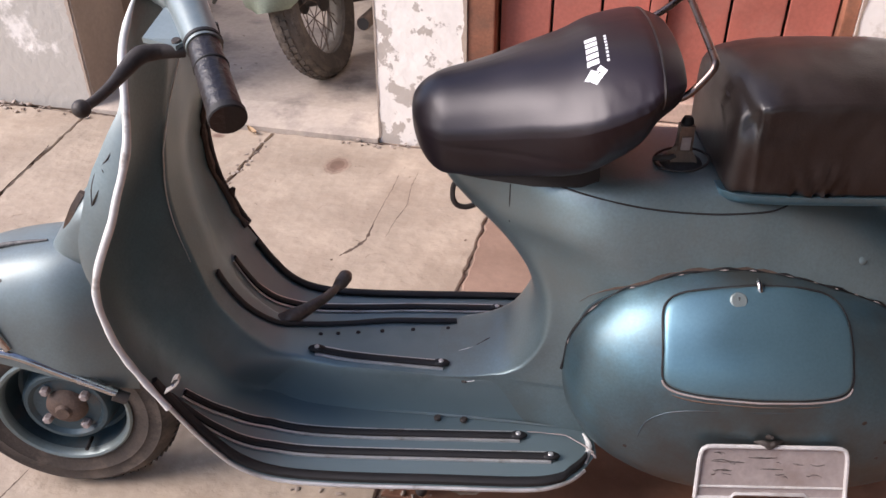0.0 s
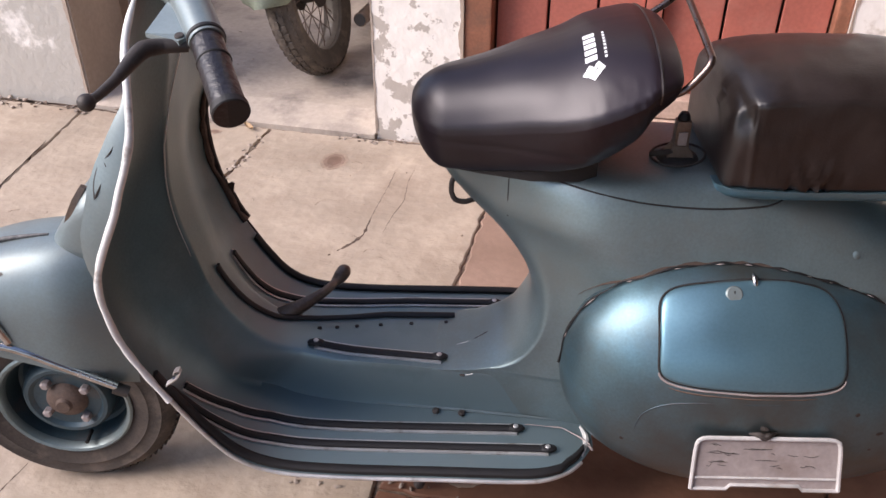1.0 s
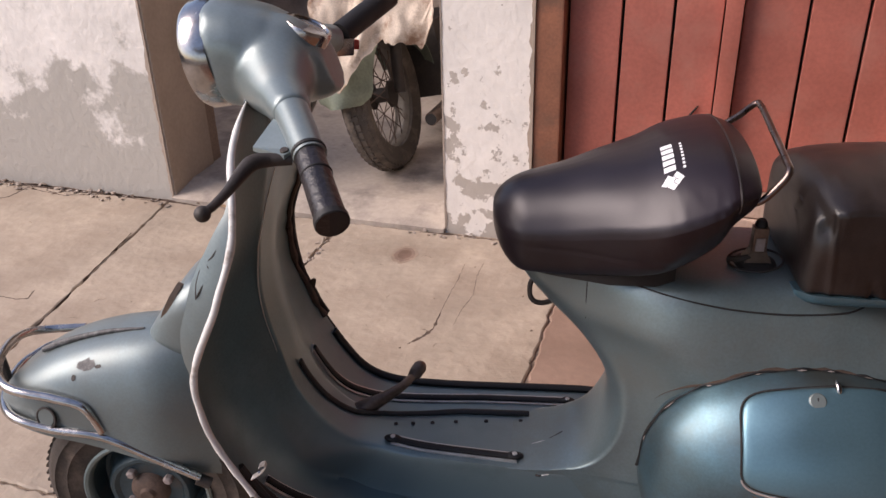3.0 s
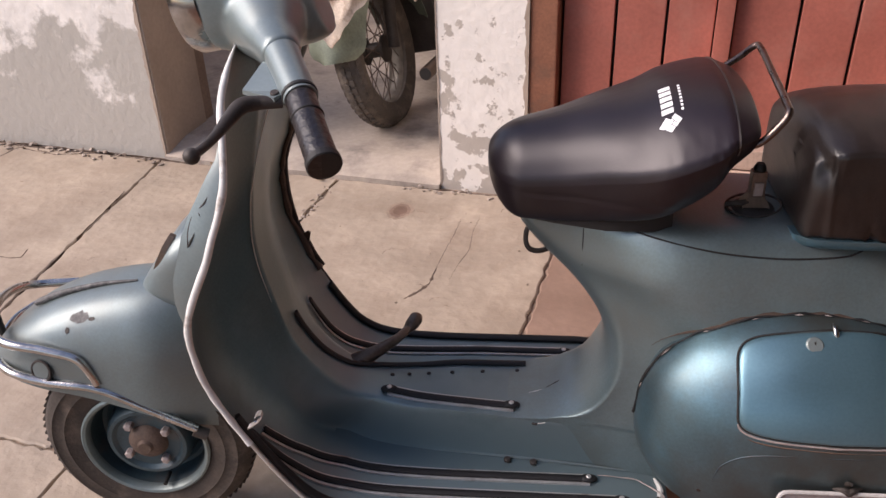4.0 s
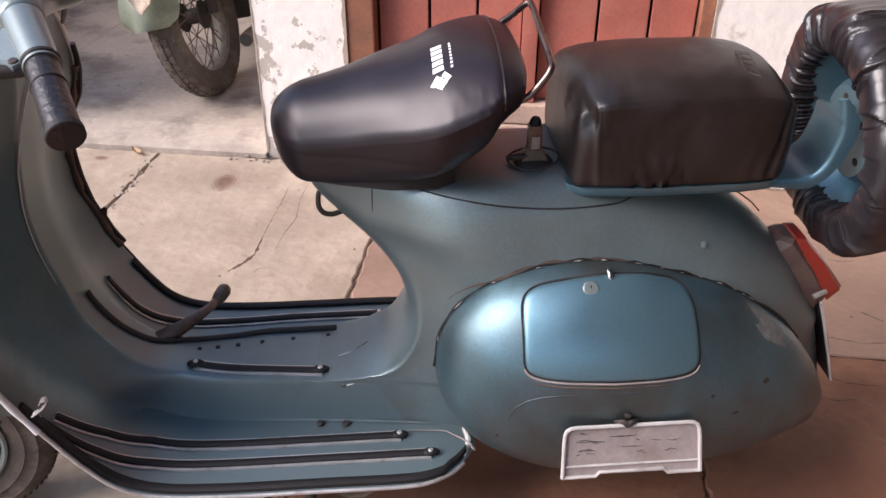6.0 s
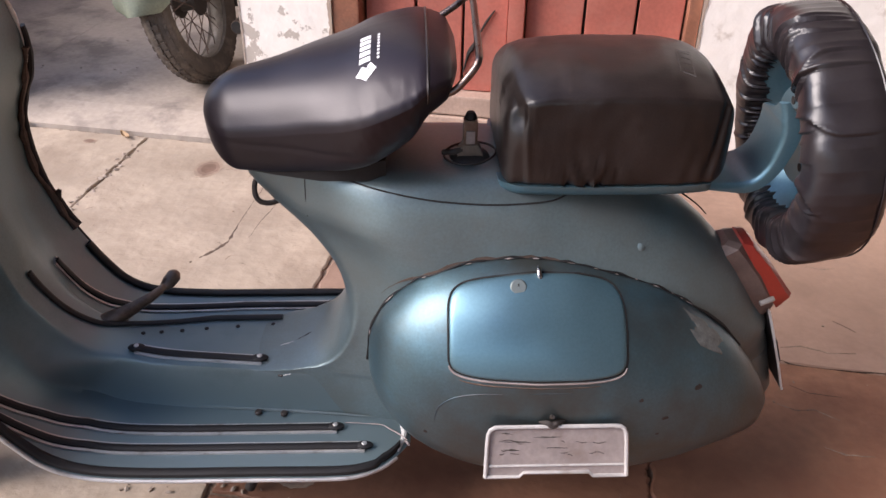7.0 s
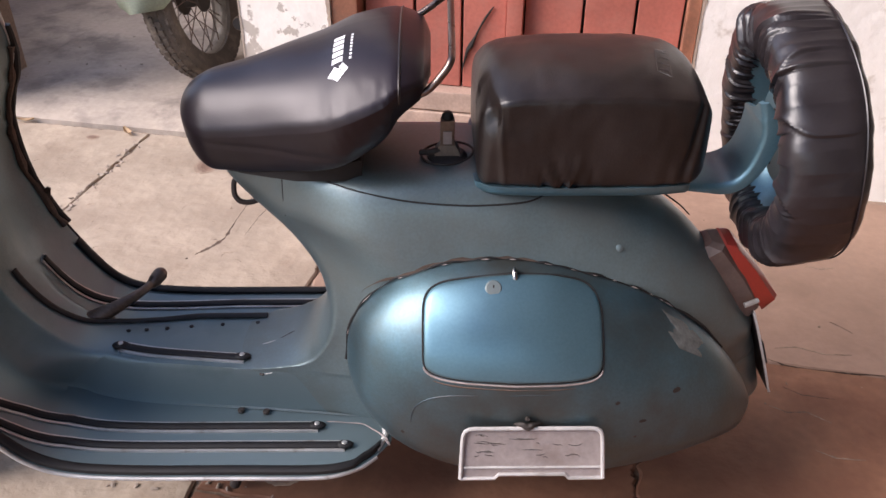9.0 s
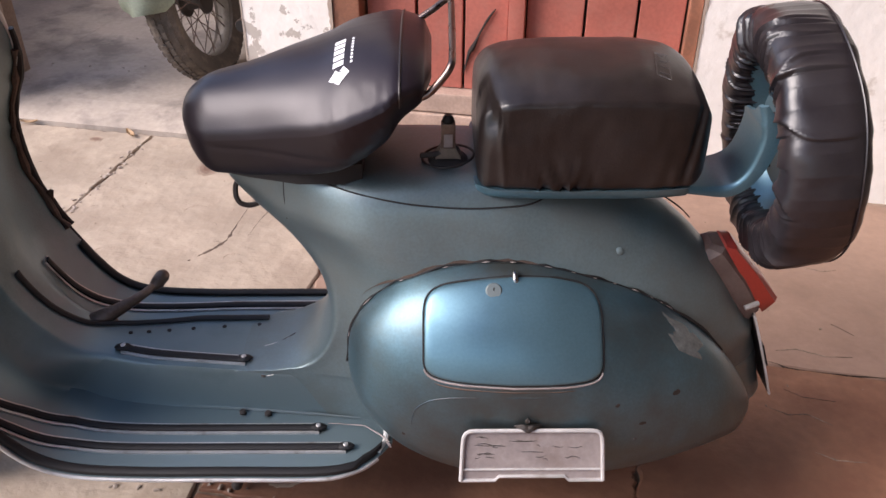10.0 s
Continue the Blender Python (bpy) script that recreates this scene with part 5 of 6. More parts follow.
def cushion_ring(u, w, z0, z1, crown):
    """Section of the pillion cushion: upright sides, a crisp crease, a gently domed top."""
    zs = z0 + (z1 - z0) * 0.86
    half = [(0.0, z0), (0.5 * w, z0), (0.95 * w, z0), (0.985 * w, z0 + 0.004)]
    half += [(w * (1 + 0.012 * math.sin(math.pi * k / 12)), z0 + 0.008 + (zs - z0 - 0.014) * k / 12) for k in range(13)]
    half += [(w * 0.995, zs - 0.002), (w * 0.98, zs + 0.003)]
    half += [(w * (0.96 - 0.96 * k / 11), zs + 0.005 + (z1 + crown - zs - 0.005) * (1 - (1 - k / 11) ** 2.0)) for k in range(12)]
    out = []
    for s, line in ((-1, half), (1, half[-2:0:-1])):
        for v, z in line:
            v *= s
            side = (abs(v) > 0.8 * w)
            g = math.exp(-((u - 0.610) / 0.045) ** 2) * (s < 0)
            low = smoothstep(0.765, 0.70, z)
            fold = (0.0075 * g * math.sin(u * 330 + 9 * (z - 0.7) * 10 + 2 * math.sin(u * 90)) + 0.0012 * math.sin(u * 140 + 3 * math.sin(u * 40))) * low * side
            wr = 0.0022 * noise.noise(Vector((u * 22, v * 16, z * 18))) + 0.0012 * noise.noise(Vector((u * 60, v * 50, z * 50)))
            dent = 0.012 * math.exp(-((u - 0.497) / 0.016) ** 2 - ((z - 0.815) / 0.022) ** 2) * (v < -0.05)
            crease = 0.003 * math.exp(-((u - 0.507 - 0.10 * (0.83 - z)) / 0.004) ** 2) * smoothstep(0.845, 0.82, z) * (v < -0.05)
            rear = 0.006 * math.exp(-((u - 0.800 - 0.12 * (z - 0.75)) / 0.006) ** 2) * smoothstep(0.70, 0.74, z) * (v < -0.05)
            out.append((u + dent * 0.6, v + fold * np.sign(v) + (dent * 0.7 - crease + rear) + wr * (-1 if v < 0 else 1) * side, z + wr * (not side) - dent * 0.3))
    return out


PIL = [(0.478, 0.095, 0.715, 0.80, 0.0), (0.481, 0.113, 0.703, 0.820, 0.003), (0.490, 0.125, 0.695, 0.836, 0.008), (0.510, 0.132, 0.696, 0.850, 0.012), (0.56, 0.136, 0.695, 0.858, 0.013), (0.65, 0.139, 0.695, 0.862, 0.013), (0.74, 0.138, 0.695, 0.860, 0.013),
       (0.790, 0.134, 0.696, 0.853, 0.010), (0.815, 0.126, 0.698, 0.840, 0.006), (0.828, 0.112, 0.708, 0.818, 0.003), (0.832, 0.095, 0.72, 0.80, 0.0)]
pillion = part("pillion_cushion", loft([cushion_ring(*q) for q in spline(PIL, 12)]), LEATHER_OLD, tray, "worn black leatherette pillion cushion with creases", angle=70)

# embossed tag and hem of the cushion
tag = [(0.742, -0.090), (0.760, -0.104), (0.770, -0.030), (0.752, -0.018)]
part("embossed_tag", tube([(u, v, 0.8730 - 0.95 * v * v) for u, v in tag], 0.0006, 6, 1, closed=True, smooth=False), LEATHER_OLD, pillion, "small embossed tag frame")
for k in range(4):
    a, b = 0.747 + 0.0028 * k, -0.083 + 0.018 * k
    part("tag_bar", tube([(a, b, 0.8730 - 0.95 * b * b), (a + 0.012, b - 0.008, 0.8730 - 0.95 * (b - 0.008) ** 2)], 0.0007, 6, 1), LEATHER_OLD, pillion)

# bracket and covered spare wheel
# a broad pressed strap that curves up from the tray to a six-sided head, with a narrow flange along its near edge
path = spline([(0.77, 0.6785, 0.02, 0.009), (0.801, 0.677, 0.02, 0.010), (0.843, 0.674, 0.02, 0.012), (0.884, 0.678, 0.02, 0.019), (0.907, 0.702, 0.008, 0.023), (0.918, 0.742, 0.005, 0.028), (0.919, 0.766, 0.002, 0.029), (0.915, 0.780, -0.008, 0.027), (0.913, 0.792, -0.050, 0.020), (0.906, 0.812, -0.080, 0.012)], 5)
rings = []
for k, (u, z, far, deep) in enumerate(path):
    a, b = path[max(k - 1, 0)], path[min(k + 1, len(path) - 1)]
    t = Vector((b[0] - a[0], 0, b[1] - a[1])).normalized()
    out = Vector((t.z, 0, -t.x))
    c = Vector((u, 0, z))
    rings.append([c + Vector((0, v, 0)) + out * d for v, d in ((far, 0.0), (-0.082, 0.0), (-0.087, 0.001), (-0.0905, 0.004), (-0.092, 0.008), (-0.092, deep), (-0.088, deep), (-0.085, 0.007), (far, 0.006))])
bracket = part("spare_bracket", loft(rings), LID_PAINT, tray, "blue pressed steel spare wheel bracket", angle=32)
part("bracket_bolt", disc((0.945, -0.035, 0.772), (1, 0, 0), 0.009, 0.055, 12, 0.001), GREASE, bracket)

sp = Matrix.Translation((0.981, -0.022, 0.729)) @ Euler((0, radians(90 - 7), radians(-3))).to_matrix().to_4x4()
n, m = 720, 44
# creases of the cover: where each lies round the wheel, how deep it is, how far it runs out, how it bends
cuts, a = [], 0.0
while a < 2 * math.pi - 0.10:
    cuts.append((a, random.uniform(0.5, 1.05), random.choice((-0.3, 0.1, 0.6, 1.3, 1.6)), random.uniform(-0.16, 0.16)))
    a += random.uniform(0.085, 0.215)


def cover_fold(a, out):
    """Relief of the cover's pleats at angle a; out: from -1 at the opening to 1 on the tread."""
    d = 0.0
    for c, deep, reach, bend in cuts:
        x = (a - c - bend * 0.5 * (out + 1) ** 2 + math.pi) % (2 * math.pi) - math.pi
        if abs(x) < 0.2:
            lap = math.exp(-x / 0.045) if x > 0 else math.exp(x / 0.009)
            d += deep * (lap - 0.5 * math.exp(-((x + 0.010) / 0.010) ** 2)) * smoothstep(reach + 0.5, reach - 0.4, out)
    return d


def facet(a):
    """How far the cover, drawn taut between two pleats, runs inside the full round."""
    k = max((q for q in cuts if q[0] <= a), key=lambda q: q[0])[0]
    e = min([q[0] for q in cuts if q[0] > a] + [2 * math.pi])
    half = (e - k) / 2
    return 1 - math.cos(half) / math.cos(a - (k + e) / 2)


rings = []
for i in range(n):
    a = 2 * math.pi * i / n
    ring = []
    for j in range(m):
        b = 2 * math.pi * j / m
        r, h = 0.172 + 0.040 * np.sign(math.cos(b)) * abs(math.cos(b)) ** 0.62, 0.007 + 0.060 * np.sign(math.sin(b)) * abs(math.sin(b)) ** 0.62
        front = smoothstep(0.55, -0.35, math.sin(b))
        d = 0.0078 * cover_fold(a, math.cos(b)) * front + 0.004 * noise.noise(Vector((math.cos(a) * 4, math.sin(a) * 4, h * 18)))
        d += 0.0008 * noise.noise(Vector((math.cos(a) * 12, math.sin(a) * 12, h * 30)))
        if math.cos(b) < -0.4 and math.sin(b) < 0.2:
            d += 0.0010 * smoothstep(-0.4, -0.8, math.cos(b)) * math.sin(a * 84 + 4 * math.sin(a * 7))
        rr = r * (1 - 1.5 * facet(a) * smoothstep(-0.2, 0.8, math.cos(b))) + d * math.cos(b) + 0.003 * math.sin(3 * a)
        hh = h + d * math.sin(b)
        ring.append(sp @ Vector((-rr * math.cos(a), rr * math.sin(a), hh)))
    rings.append(ring)
rings.append(rings[0])
bm = loft(rings, cap=False)
bmesh.ops.remove_doubles(bm, verts=bm.verts, dist=1e-5)
spare = part("spare_wheel", bm, COVER, scooter, "spare wheel in a gathered black vinyl cover", angle=80)
part("spare_tyre", lathe([(0.138, -0.034), (0.142, -0.040), (0.150, -0.046), (0.165, -0.044), (0.170, -0.030)], sp, 64, closed=False), DARK, spare, "dark sidewall of the spare tyre")
part("spare_rim", lathe([(0.140, -0.034), (0.137, -0.026), (0.131, -0.018), (0.124, -0.008), (0.116, 0.015), (0.108, 0.030), (0.096, 0.020), (0.086, 0.000), (0.078, -0.010), (0.0, -0.010)], sp, 64, closed=False), LID_PAINT, spare, "blue steel rim of the spare wheel")
for k in range(5):
    a = math.radians(20 + 72 * k)
    part("rim_hole", disc(sp @ Vector((0.058 * math.cos(a), 0.058 * math.sin(a), -0.010)), sp.to_3x3() @ Vector((0, 0, -1)), 0.007, 0.0015, 12), DARK, spare)
part("cover_seam", tube([sp @ Vector((-(0.2085 + 0.003 * math.sin(3 * a)) * math.cos(a), (0.2085 + 0.003 * math.sin(3 * a)) * math.sin(a), 0.050 + 0.002 * math.sin(5 * a))) for a in np.linspace(0, 2 * math.pi, 120)[:-1]], 0.0017, 6, 1, closed=True, smooth=False), COVER, spare, "raised seam round the cover")

# tail lamp and rear number plate
def tail_pt(a, v, out):
    """a down the tail slope, out away from it."""
    base = Vector((0.896 + 0.100 * a, v, 0.526 - 0.150 * a))
    return base + Vector((0.82, 0, 0.57)) * out


rings = [[tail_pt(a, -0.012 + 0.82 * w * sv, o + do) for sv, do in ((-1, -0.03), (-1, 0.0), (-0.7, 0.010), (0.7, 0.010), (1, 0.0), (1, -0.03))] for a, w, o in ((0.0, 0.030, -0.004), (0.08, 0.046, 0.012), (0.5, 0.052, 0.020), (0.92, 0.048, 0.018), (1.0, 0.04, -0.004))]
lamp = part("tail_lamp", loft(rings), PINK, scooter, "tail lamp with a faded pinkish housing", angle=30)
rings = [[tail_pt(a, -0.012 + 0.82 * w * sv, o * do + 0.022 * (1 - do)) for sv, do in ((-1, 0), (-0.95, 0.8), (-0.7, 1), (0.7, 1), (0.95, 0.8), (1, 0))] for a, w, o in ((0.08, 0.036, 0.026), (0.14, 0.041, 0.040), (0.5, 0.045, 0.052), (0.84, 0.044, 0.056), (0.95, 0.042, 0.058), (1.01, 0.036, 0.032))]
part("red_lens", loft(rings), RED_LENS, lamp, "red tail lamp lens", angle=30)
part("lamp_clip", tube([tail_pt(0.72, -0.070, 0.0), tail_pt(0.76, -0.066, 0.025)], 0.005, 8), ALLOY, lamp)
rings = [[Vector((u + 0.012, v, z)) for u, z in ((0.985, 0.392), (1.003, 0.345), (1.030, 0.27), (1.050, 0.21), (1.054, 0.20))] for v in (-0.06, 0.10)]
num = part("number_plate", grid(rings, 0.004, (1, 0, 0.3)), WHITE, scooter, "white number plate on the tail")
back = [[p - Vector((0.0045, 0, 0)) + Vector((0, 0.0045 if v < 0 else -0.0045, 0)) for p in row] for v, row in zip((-0.06, 0.10), rings)]
part("plate_backing", grid(back, 0.002, (-1, 0, -0.3)), GREASE, num, "dark rusty backing of the number plate")
for k in range(6):
    part("plate_bar", loft([[(1.046 + e - 0.36 * (z - 0.27), -0.045 + 0.022 * k + y, z) for y, z in ((0, 0.26), (0.014, 0.26), (0.014, 0.31), (0, 0.31))] for e in (0.0, 0.003)]), DARK, num)

# handlebar head
def head_ring(c, ax_tilt, w, h, n=32, e=0.8):
    """A rounded loop at c; ax_tilt: degrees by which it leans back."""
    t = radians(ax_tilt)
    out = []
    for k in range(n):
        a = 2 * math.pi * k / n
        y = w * np.sign(math.cos(a)) * abs(math.cos(a)) ** e
        z = h * np.sign(math.sin(a)) * abs(math.sin(a)) ** e
        out.append(Vector((c[0] + z * math.sin(t), c[1] + y, c[2] + z * math.cos(t))))
    return out


HB = [((-0.403, -0.02, 1.037), -10, 0.076, 0.078), ((-0.390, -0.02, 1.037), -10, 0.079, 0.081), ((-0.360, -0.018, 1.036), -8, 0.081, 0.080), ((-0.322, -0.015, 1.030), -5, 0.078, 0.074), ((-0.283, -0.012, 1.022), -8, 0.070, 0.064), ((-0.250, -0.010, 1.018), -14, 0.058, 0.052), ((-0.232, -0.010, 1.014), -20, 0.040, 0.038)]
bm = loft([head_ring(c, t, w, h) for c, t, w, h in HB])
tube([(-0.322, -0.005, 1.026), (-0.314, -0.045, 1.016), (-0.299, -0.090, 1.008), (-0.278, -0.140, 1.001), (-0.254, -0.188, 0.9945)], [0.076, 0.073, 0.054, 0.036, 0.0265], 32, 6, bm=bm)
tube([(-0.335, -0.01, 0.99), (-0.348, -0.008, 0.94), (-0.36, 0, 0.90)], [0.055, 0.036, 0.030], 24, bm=bm)
tube([(-0.330, 0.02, 1.030), (-0.310, 0.070, 1.028), (-0.287, 0.110, 1.022), (-0.262, 0.150, 1.016)], [0.062, 0.044, 0.030, 0.023], 24, 6, bm=bm)
handlebar = part("handlebar_head", bm, HEAD_PAINT, scooter, "blue-grey handlebar head with lamp and speedometer", angle=180)
rm = handlebar.modifiers.new("skin", "REMESH")
rm.mode, rm.voxel_size, rm.use_smooth_shade = "VOXEL", 0.0045, True
sm = handlebar.modifiers.new("soften", "SMOOTH")
sm.factor, sm.iterations = 0.5, 16
part("handlebar_arm", tube([(-0.2555, -0.185, 0.9955), (-0.240, -0.215, 0.9840), (-0.214, -0.266, 0.9630)], [0.0245, 0.0232, 0.0222], 28, 6), HEAD_PAINT, handlebar, "round blue-grey handlebar arm")
hm = Matrix.Translation((-0.403, -0.02, 1.037)) @ Euler((0, radians(-90 - 10), 0)).to_matrix().to_4x4()
ring_lamp = part("headlamp_rim", lathe([(0.079, -0.006), (0.082, 0.004), (0.082, 0.026), (0.077, 0.034), (0.070, 0.035)], hm, 48, closed=False), CHROME, handlebar, "chrome headlamp rim")
part("headlamp_glass", lathe([(0.071, 0.033), (0.05, 0.044), (0.025, 0.050), (0.0, 0.052)], hm, 40, closed=False), GLASS, ring_lamp, "domed headlamp glass")
dm = Matrix.Translation((-0.268, -0.015, 1.072)) @ Euler((0, radians(24), 0)).to_matrix().to_4x4()
dial = part("speedometer", lathe([(0.037, -0.02), (0.039, 0.0), (0.037, 0.005), (0.033, 0.005), (0.031, 0.002)], dm, 40, closed=False), CHROME, handlebar, "speedometer with a chrome bezel")
part("dial_face", lathe([(0.032, 0.001), (0.0, 0.003)], dm, 40, closed=False), DIAL, dial)
grip_l = part("left_grip", tube([(-0.218, -0.258, 0.9667), (-0.201, -0.296, 0.9510), (-0.184, -0.334, 0.9355), (-0.1655, -0.374, 0.9190)], [0.0198, 0.0200, 0.0202, 0.0206], 24, 8), GRIP, handlebar, "black rubber handlebar grip", angle=60)
d = Vector((0.0525, -0.116, -0.0477)).normalized()
for t, r, w in ((0.000, 0.0235, 0.006), (0.046, 0.0212, 0.0035), (0.126, 0.0222, 0.010)):
    part("grip_collar", disc(Vector((-0.218, -0.258, 0.9667)) + d * t, d, r, w, 28, 0.0015), RUBBER, grip_l)
part("right_grip", tube([(-0.258, 0.158, 1.020), (-0.238, 0.20, 1.032), (-0.206, 0.265, 1.050), (-0.192, 0.295, 1.058)], 0.021, 20, 8), RUBBER, handlebar, "black rubber throttle grip", angle=60)
sw_box = part("switch", box(-0.020, 0.014, -0.013, 0.013, -0.016, 0.014, 0.004), CHROME, handlebar, "chrome light switch with red buttons")
sw_box.matrix_local = pose(-0.250, 0.150, 1.004, 0, 5, 35)
part("switch_button", box(0.014, 0.024, -0.011, -0.002, -0.006, 0.010, 0.002), RED_LENS, sw_box)
part("switch_button", box(0.014, 0.023, 0.003, 0.011, -0.008, 0.004, 0.002), RED_LENS, sw_box)
lever = part("clutch_lever", tube([(-0.2400, -0.260, 0.9555), (-0.2560, -0.264, 0.9575), (-0.2713, -0.268, 0.9583), (-0.2876, -0.283, 0.9593), (-0.2964, -0.310, 0.9523), (-0.3001, -0.345, 0.9478), (-0.3042, -0.385, 0.9466), (-0.3068, -0.408, 0.9482)], [0.0065, 0.0082, 0.0095, 0.0110, 0.0090, 0.0066, 0.0056, 0.0054], 14, 5), GREASE, handlebar, "dark clutch lever with a ball end")
bm = bmesh.new()
bmesh.ops.create_icosphere(bm, subdivisions=3, radius=0.0100, matrix=Matrix.Translation((-0.3076, -0.414, 0.9488)))
part("lever_ball", bm, GREASE, lever)
part("lever_bracket", loft([[Vector(p) + Vector((0, 0, dz)) for p in ((-0.278, -0.186, 0.9895), (-0.252, -0.205, 0.9850), (-0.238, -0.256, 0.9655), (-0.248, -0.270, 0.9630), (-0.299, -0.238, 0.9620))] for dz in (-0.003, 0.003)]), HEAD_PAINT, handlebar, "flat bracket that carries the lever")
part("pivot_screw", disc((-0.2500, -0.258, 0.9675), (0, -0.3, 1), 0.006, 0.003, 14, 0.001), GREASE, handlebar)
part("brake_lever", tube([(-0.2600, 0.030, 0.9990), (-0.2648, 0.030, 0.9859), (-0.2762, 0.030, 0.9538), (-0.2874, 0.030, 0.9257)], [0.003, 0.005, 0.005, 0.003], 10), HEAD_PAINT, handlebar, "pale edge of the brake lever")

# brake pedal
pedal = part("brake_pedal", tube([(-0.254, 0.046, 0.300), (-0.236, 0.052, 0.309), (-0.214, 0.063, 0.316), (-0.190, 0.080, 0.323), (-0.168, 0.104, 0.328), (-0.156, 0.128, 0.330)], [0.020, 0.0165, 0.0135, 0.0108, 0.0088, 0.0078], 14), PEDAL, scooter, "dark brake pedal")
part("pedal_pad", tube([(-0.160, 0.124, 0.326), (-0.151, 0.136, 0.332), (-0.143, 0.150, 0.338), (-0.139, 0.158, 0.340)], [0.0085, 0.0140, 0.0145, 0.0090], 16), PEDAL, pedal, "worn brown pedal pad")
part("pedal_boot", lathe([(0.0, 0.022), (0.012, 0.021), (0.021, 0.016), (0.027, 0.008), (0.034, 0.002), (0.036, 0.0)], Matrix.Translation((-0.246, 0.047, 0.292)) @ Euler((0, radians(14), 0)).to_matrix().to_4x4(), 22, closed=False), RUBBER, pedal, "dark rubber boot at the pedal's foot")

# centre stand
for v in (-0.11, 0.11):
    part("stand_leg", tube([(0.06, v * 0.7, 0.17), (0.03, v, 0.05), (0.016, v * 1.05, 0.010)], 0.011, 10), GREASE, scooter, "dark steel stand leg")
part("underside", box(0.16, 0.92, -0.08, 0.08, 0.12, 0.19, 0.02), GREASE, scooter)

# ---- door ----
door = tagged(new("door_1"), "red oxide plank door, closed, with dark gaps", "door", kind="structure")
DY = 2.835
edges = [-0.208, -0.040, 0.115, 0.262, 0.312, 0.497, 0.657, 0.800]
for a, b in zip(edges, edges[1:]):
    if a == 0.262:
        part("cover_batten", box(a, b, DY - 0.035, DY + 0.02, 0.235, 2.28, 0.004), DOOR, door, "raised red centre batten")
    else:
        dy = random.uniform(-0.004, 0.004)
        part("plank", box(a + 0.0045, b - 0.0045, DY + dy, DY + 0.03, 0.235, 2.28, 0.004), DOOR, door, smooth=False)
part("backing", box(-0.21, 0.80, DY + 0.035, DY + 0.06, 0.235, 2.28), DARK, door, smooth=False)
part("sill", box(-0.30, 0.84, DY - 0.055, DY + 0.07, 0.165, 0.232, 0.006), SILL, door, "pale worn wooden sill", smooth=False)
part("sill", box(-0.30, 0.84, DY - 0.065, DY + 0.07, 0.110, 0.160, 0.006), SILL, door, smooth=False)
part("threshold", box(-0.30, 0.84, DY - 0.06, DY + 0.07, -0.02, 0.106, 0.004), CEMENT, door, smooth=False)
part("door_frame", box(-0.300, -0.212, 2.765, 2.90, -0.01, 2.3, 0.006), FRAME, door, "weathered brown door frame post", smooth=False)
part("door_frame", box(0.802, 0.840, 2.775, 2.90, -0.01, 2.3, 0.006), FRAME, door, smooth=False)
# a split in one plank
part("plank_split", tube([(0.118, DY - 0.003, 0.29), (0.135, DY - 0.005, 0.361), (0.146, DY - 0.005, 0.380), (0.160, DY - 0.005, 0.410), (0.173, DY - 0.005, 0.439), (0.194, DY - 0.005, 0.478), (0.216, DY - 0.004, 0.511)], [0.001, 0.006, 0.009, 0.004, 0.003, 0.004, 0.002], 6), DARK, door, "dark split in a plank")

# jamb of the store opening
tagged(finish("door_jamb", box(-1.84, -1.76, 2.772, 3.14, -0.01, 1.4, 0.006), BROWN, smooth=False), "old brown wooden jamb of the store opening", "jamb", kind="structure")

# ---- motorcycle in the store room ----
bike = thing("motorcycle", -0.958, 3.234, 0.04, -94.0, "old motorcycle standing in the dark store room", "motorcycle")
bike.matrix_world = pose(-0.958, 3.234, 0.04, 12.5, 0, -94.0)      # it leans on its stand
m = pose(0, 0, 0.305, 90, 0, 4)
tyre = part("front_wheel", lathe([(0.215, -0.040), (0.245, -0.056), (0.275, -0.056), (0.295, -0.040), (0.305, -0.015), (0.305, 0.015), (0.295, 0.040), (0.275, 0.056), (0.245, 0.056), (0.215, 0.040)], m, 72), TYRE, bike, "dusty motorcycle tyre with block tread")
bm = bmesh.new()
for k in range(56):
    for s in (-1, 1):
        a = 2 * math.pi * (k + 0.25 * s) / 56
        for h0, h1, r in ((0.004, 0.021, 0.307), (0.025, 0.047, 0.292)):
            own = [(a - 0.036, h0), (a + 0.036, h0), (a + 0.036, h1), (a - 0.036, h1)]
            loft([[m @ Vector(((r - 0.015) * math.cos(b), (r - 0.015) * math.sin(b), s * h)) for b, h in own], [m @ Vector(((r + 0.004) * math.cos(b), (r + 0.004) * math.sin(b), s * h * 0.97)) for b, h in own]], bm=bm)
part("tread", bm, TYRE, tyre)
part("rim", lathe([(0.224, -0.030), (0.214, -0.026), (0.208, -0.010), (0.208, 0.010), (0.214, 0.026), (0.224, 0.030), (0.228, 0.030), (0.228, -0.030)], m, 56), OLD_RIM, tyre, "dull brownish steel rim")
part("hub", lathe([(0.0, -0.05), (0.05, -0.05), (0.055, -0.04), (0.03, -0.03), (0.03, 0.03), (0.055, 0.04), (0.05, 0.05), (0.0, 0.05)], m, 28, closed=False), GREASE, tyre)
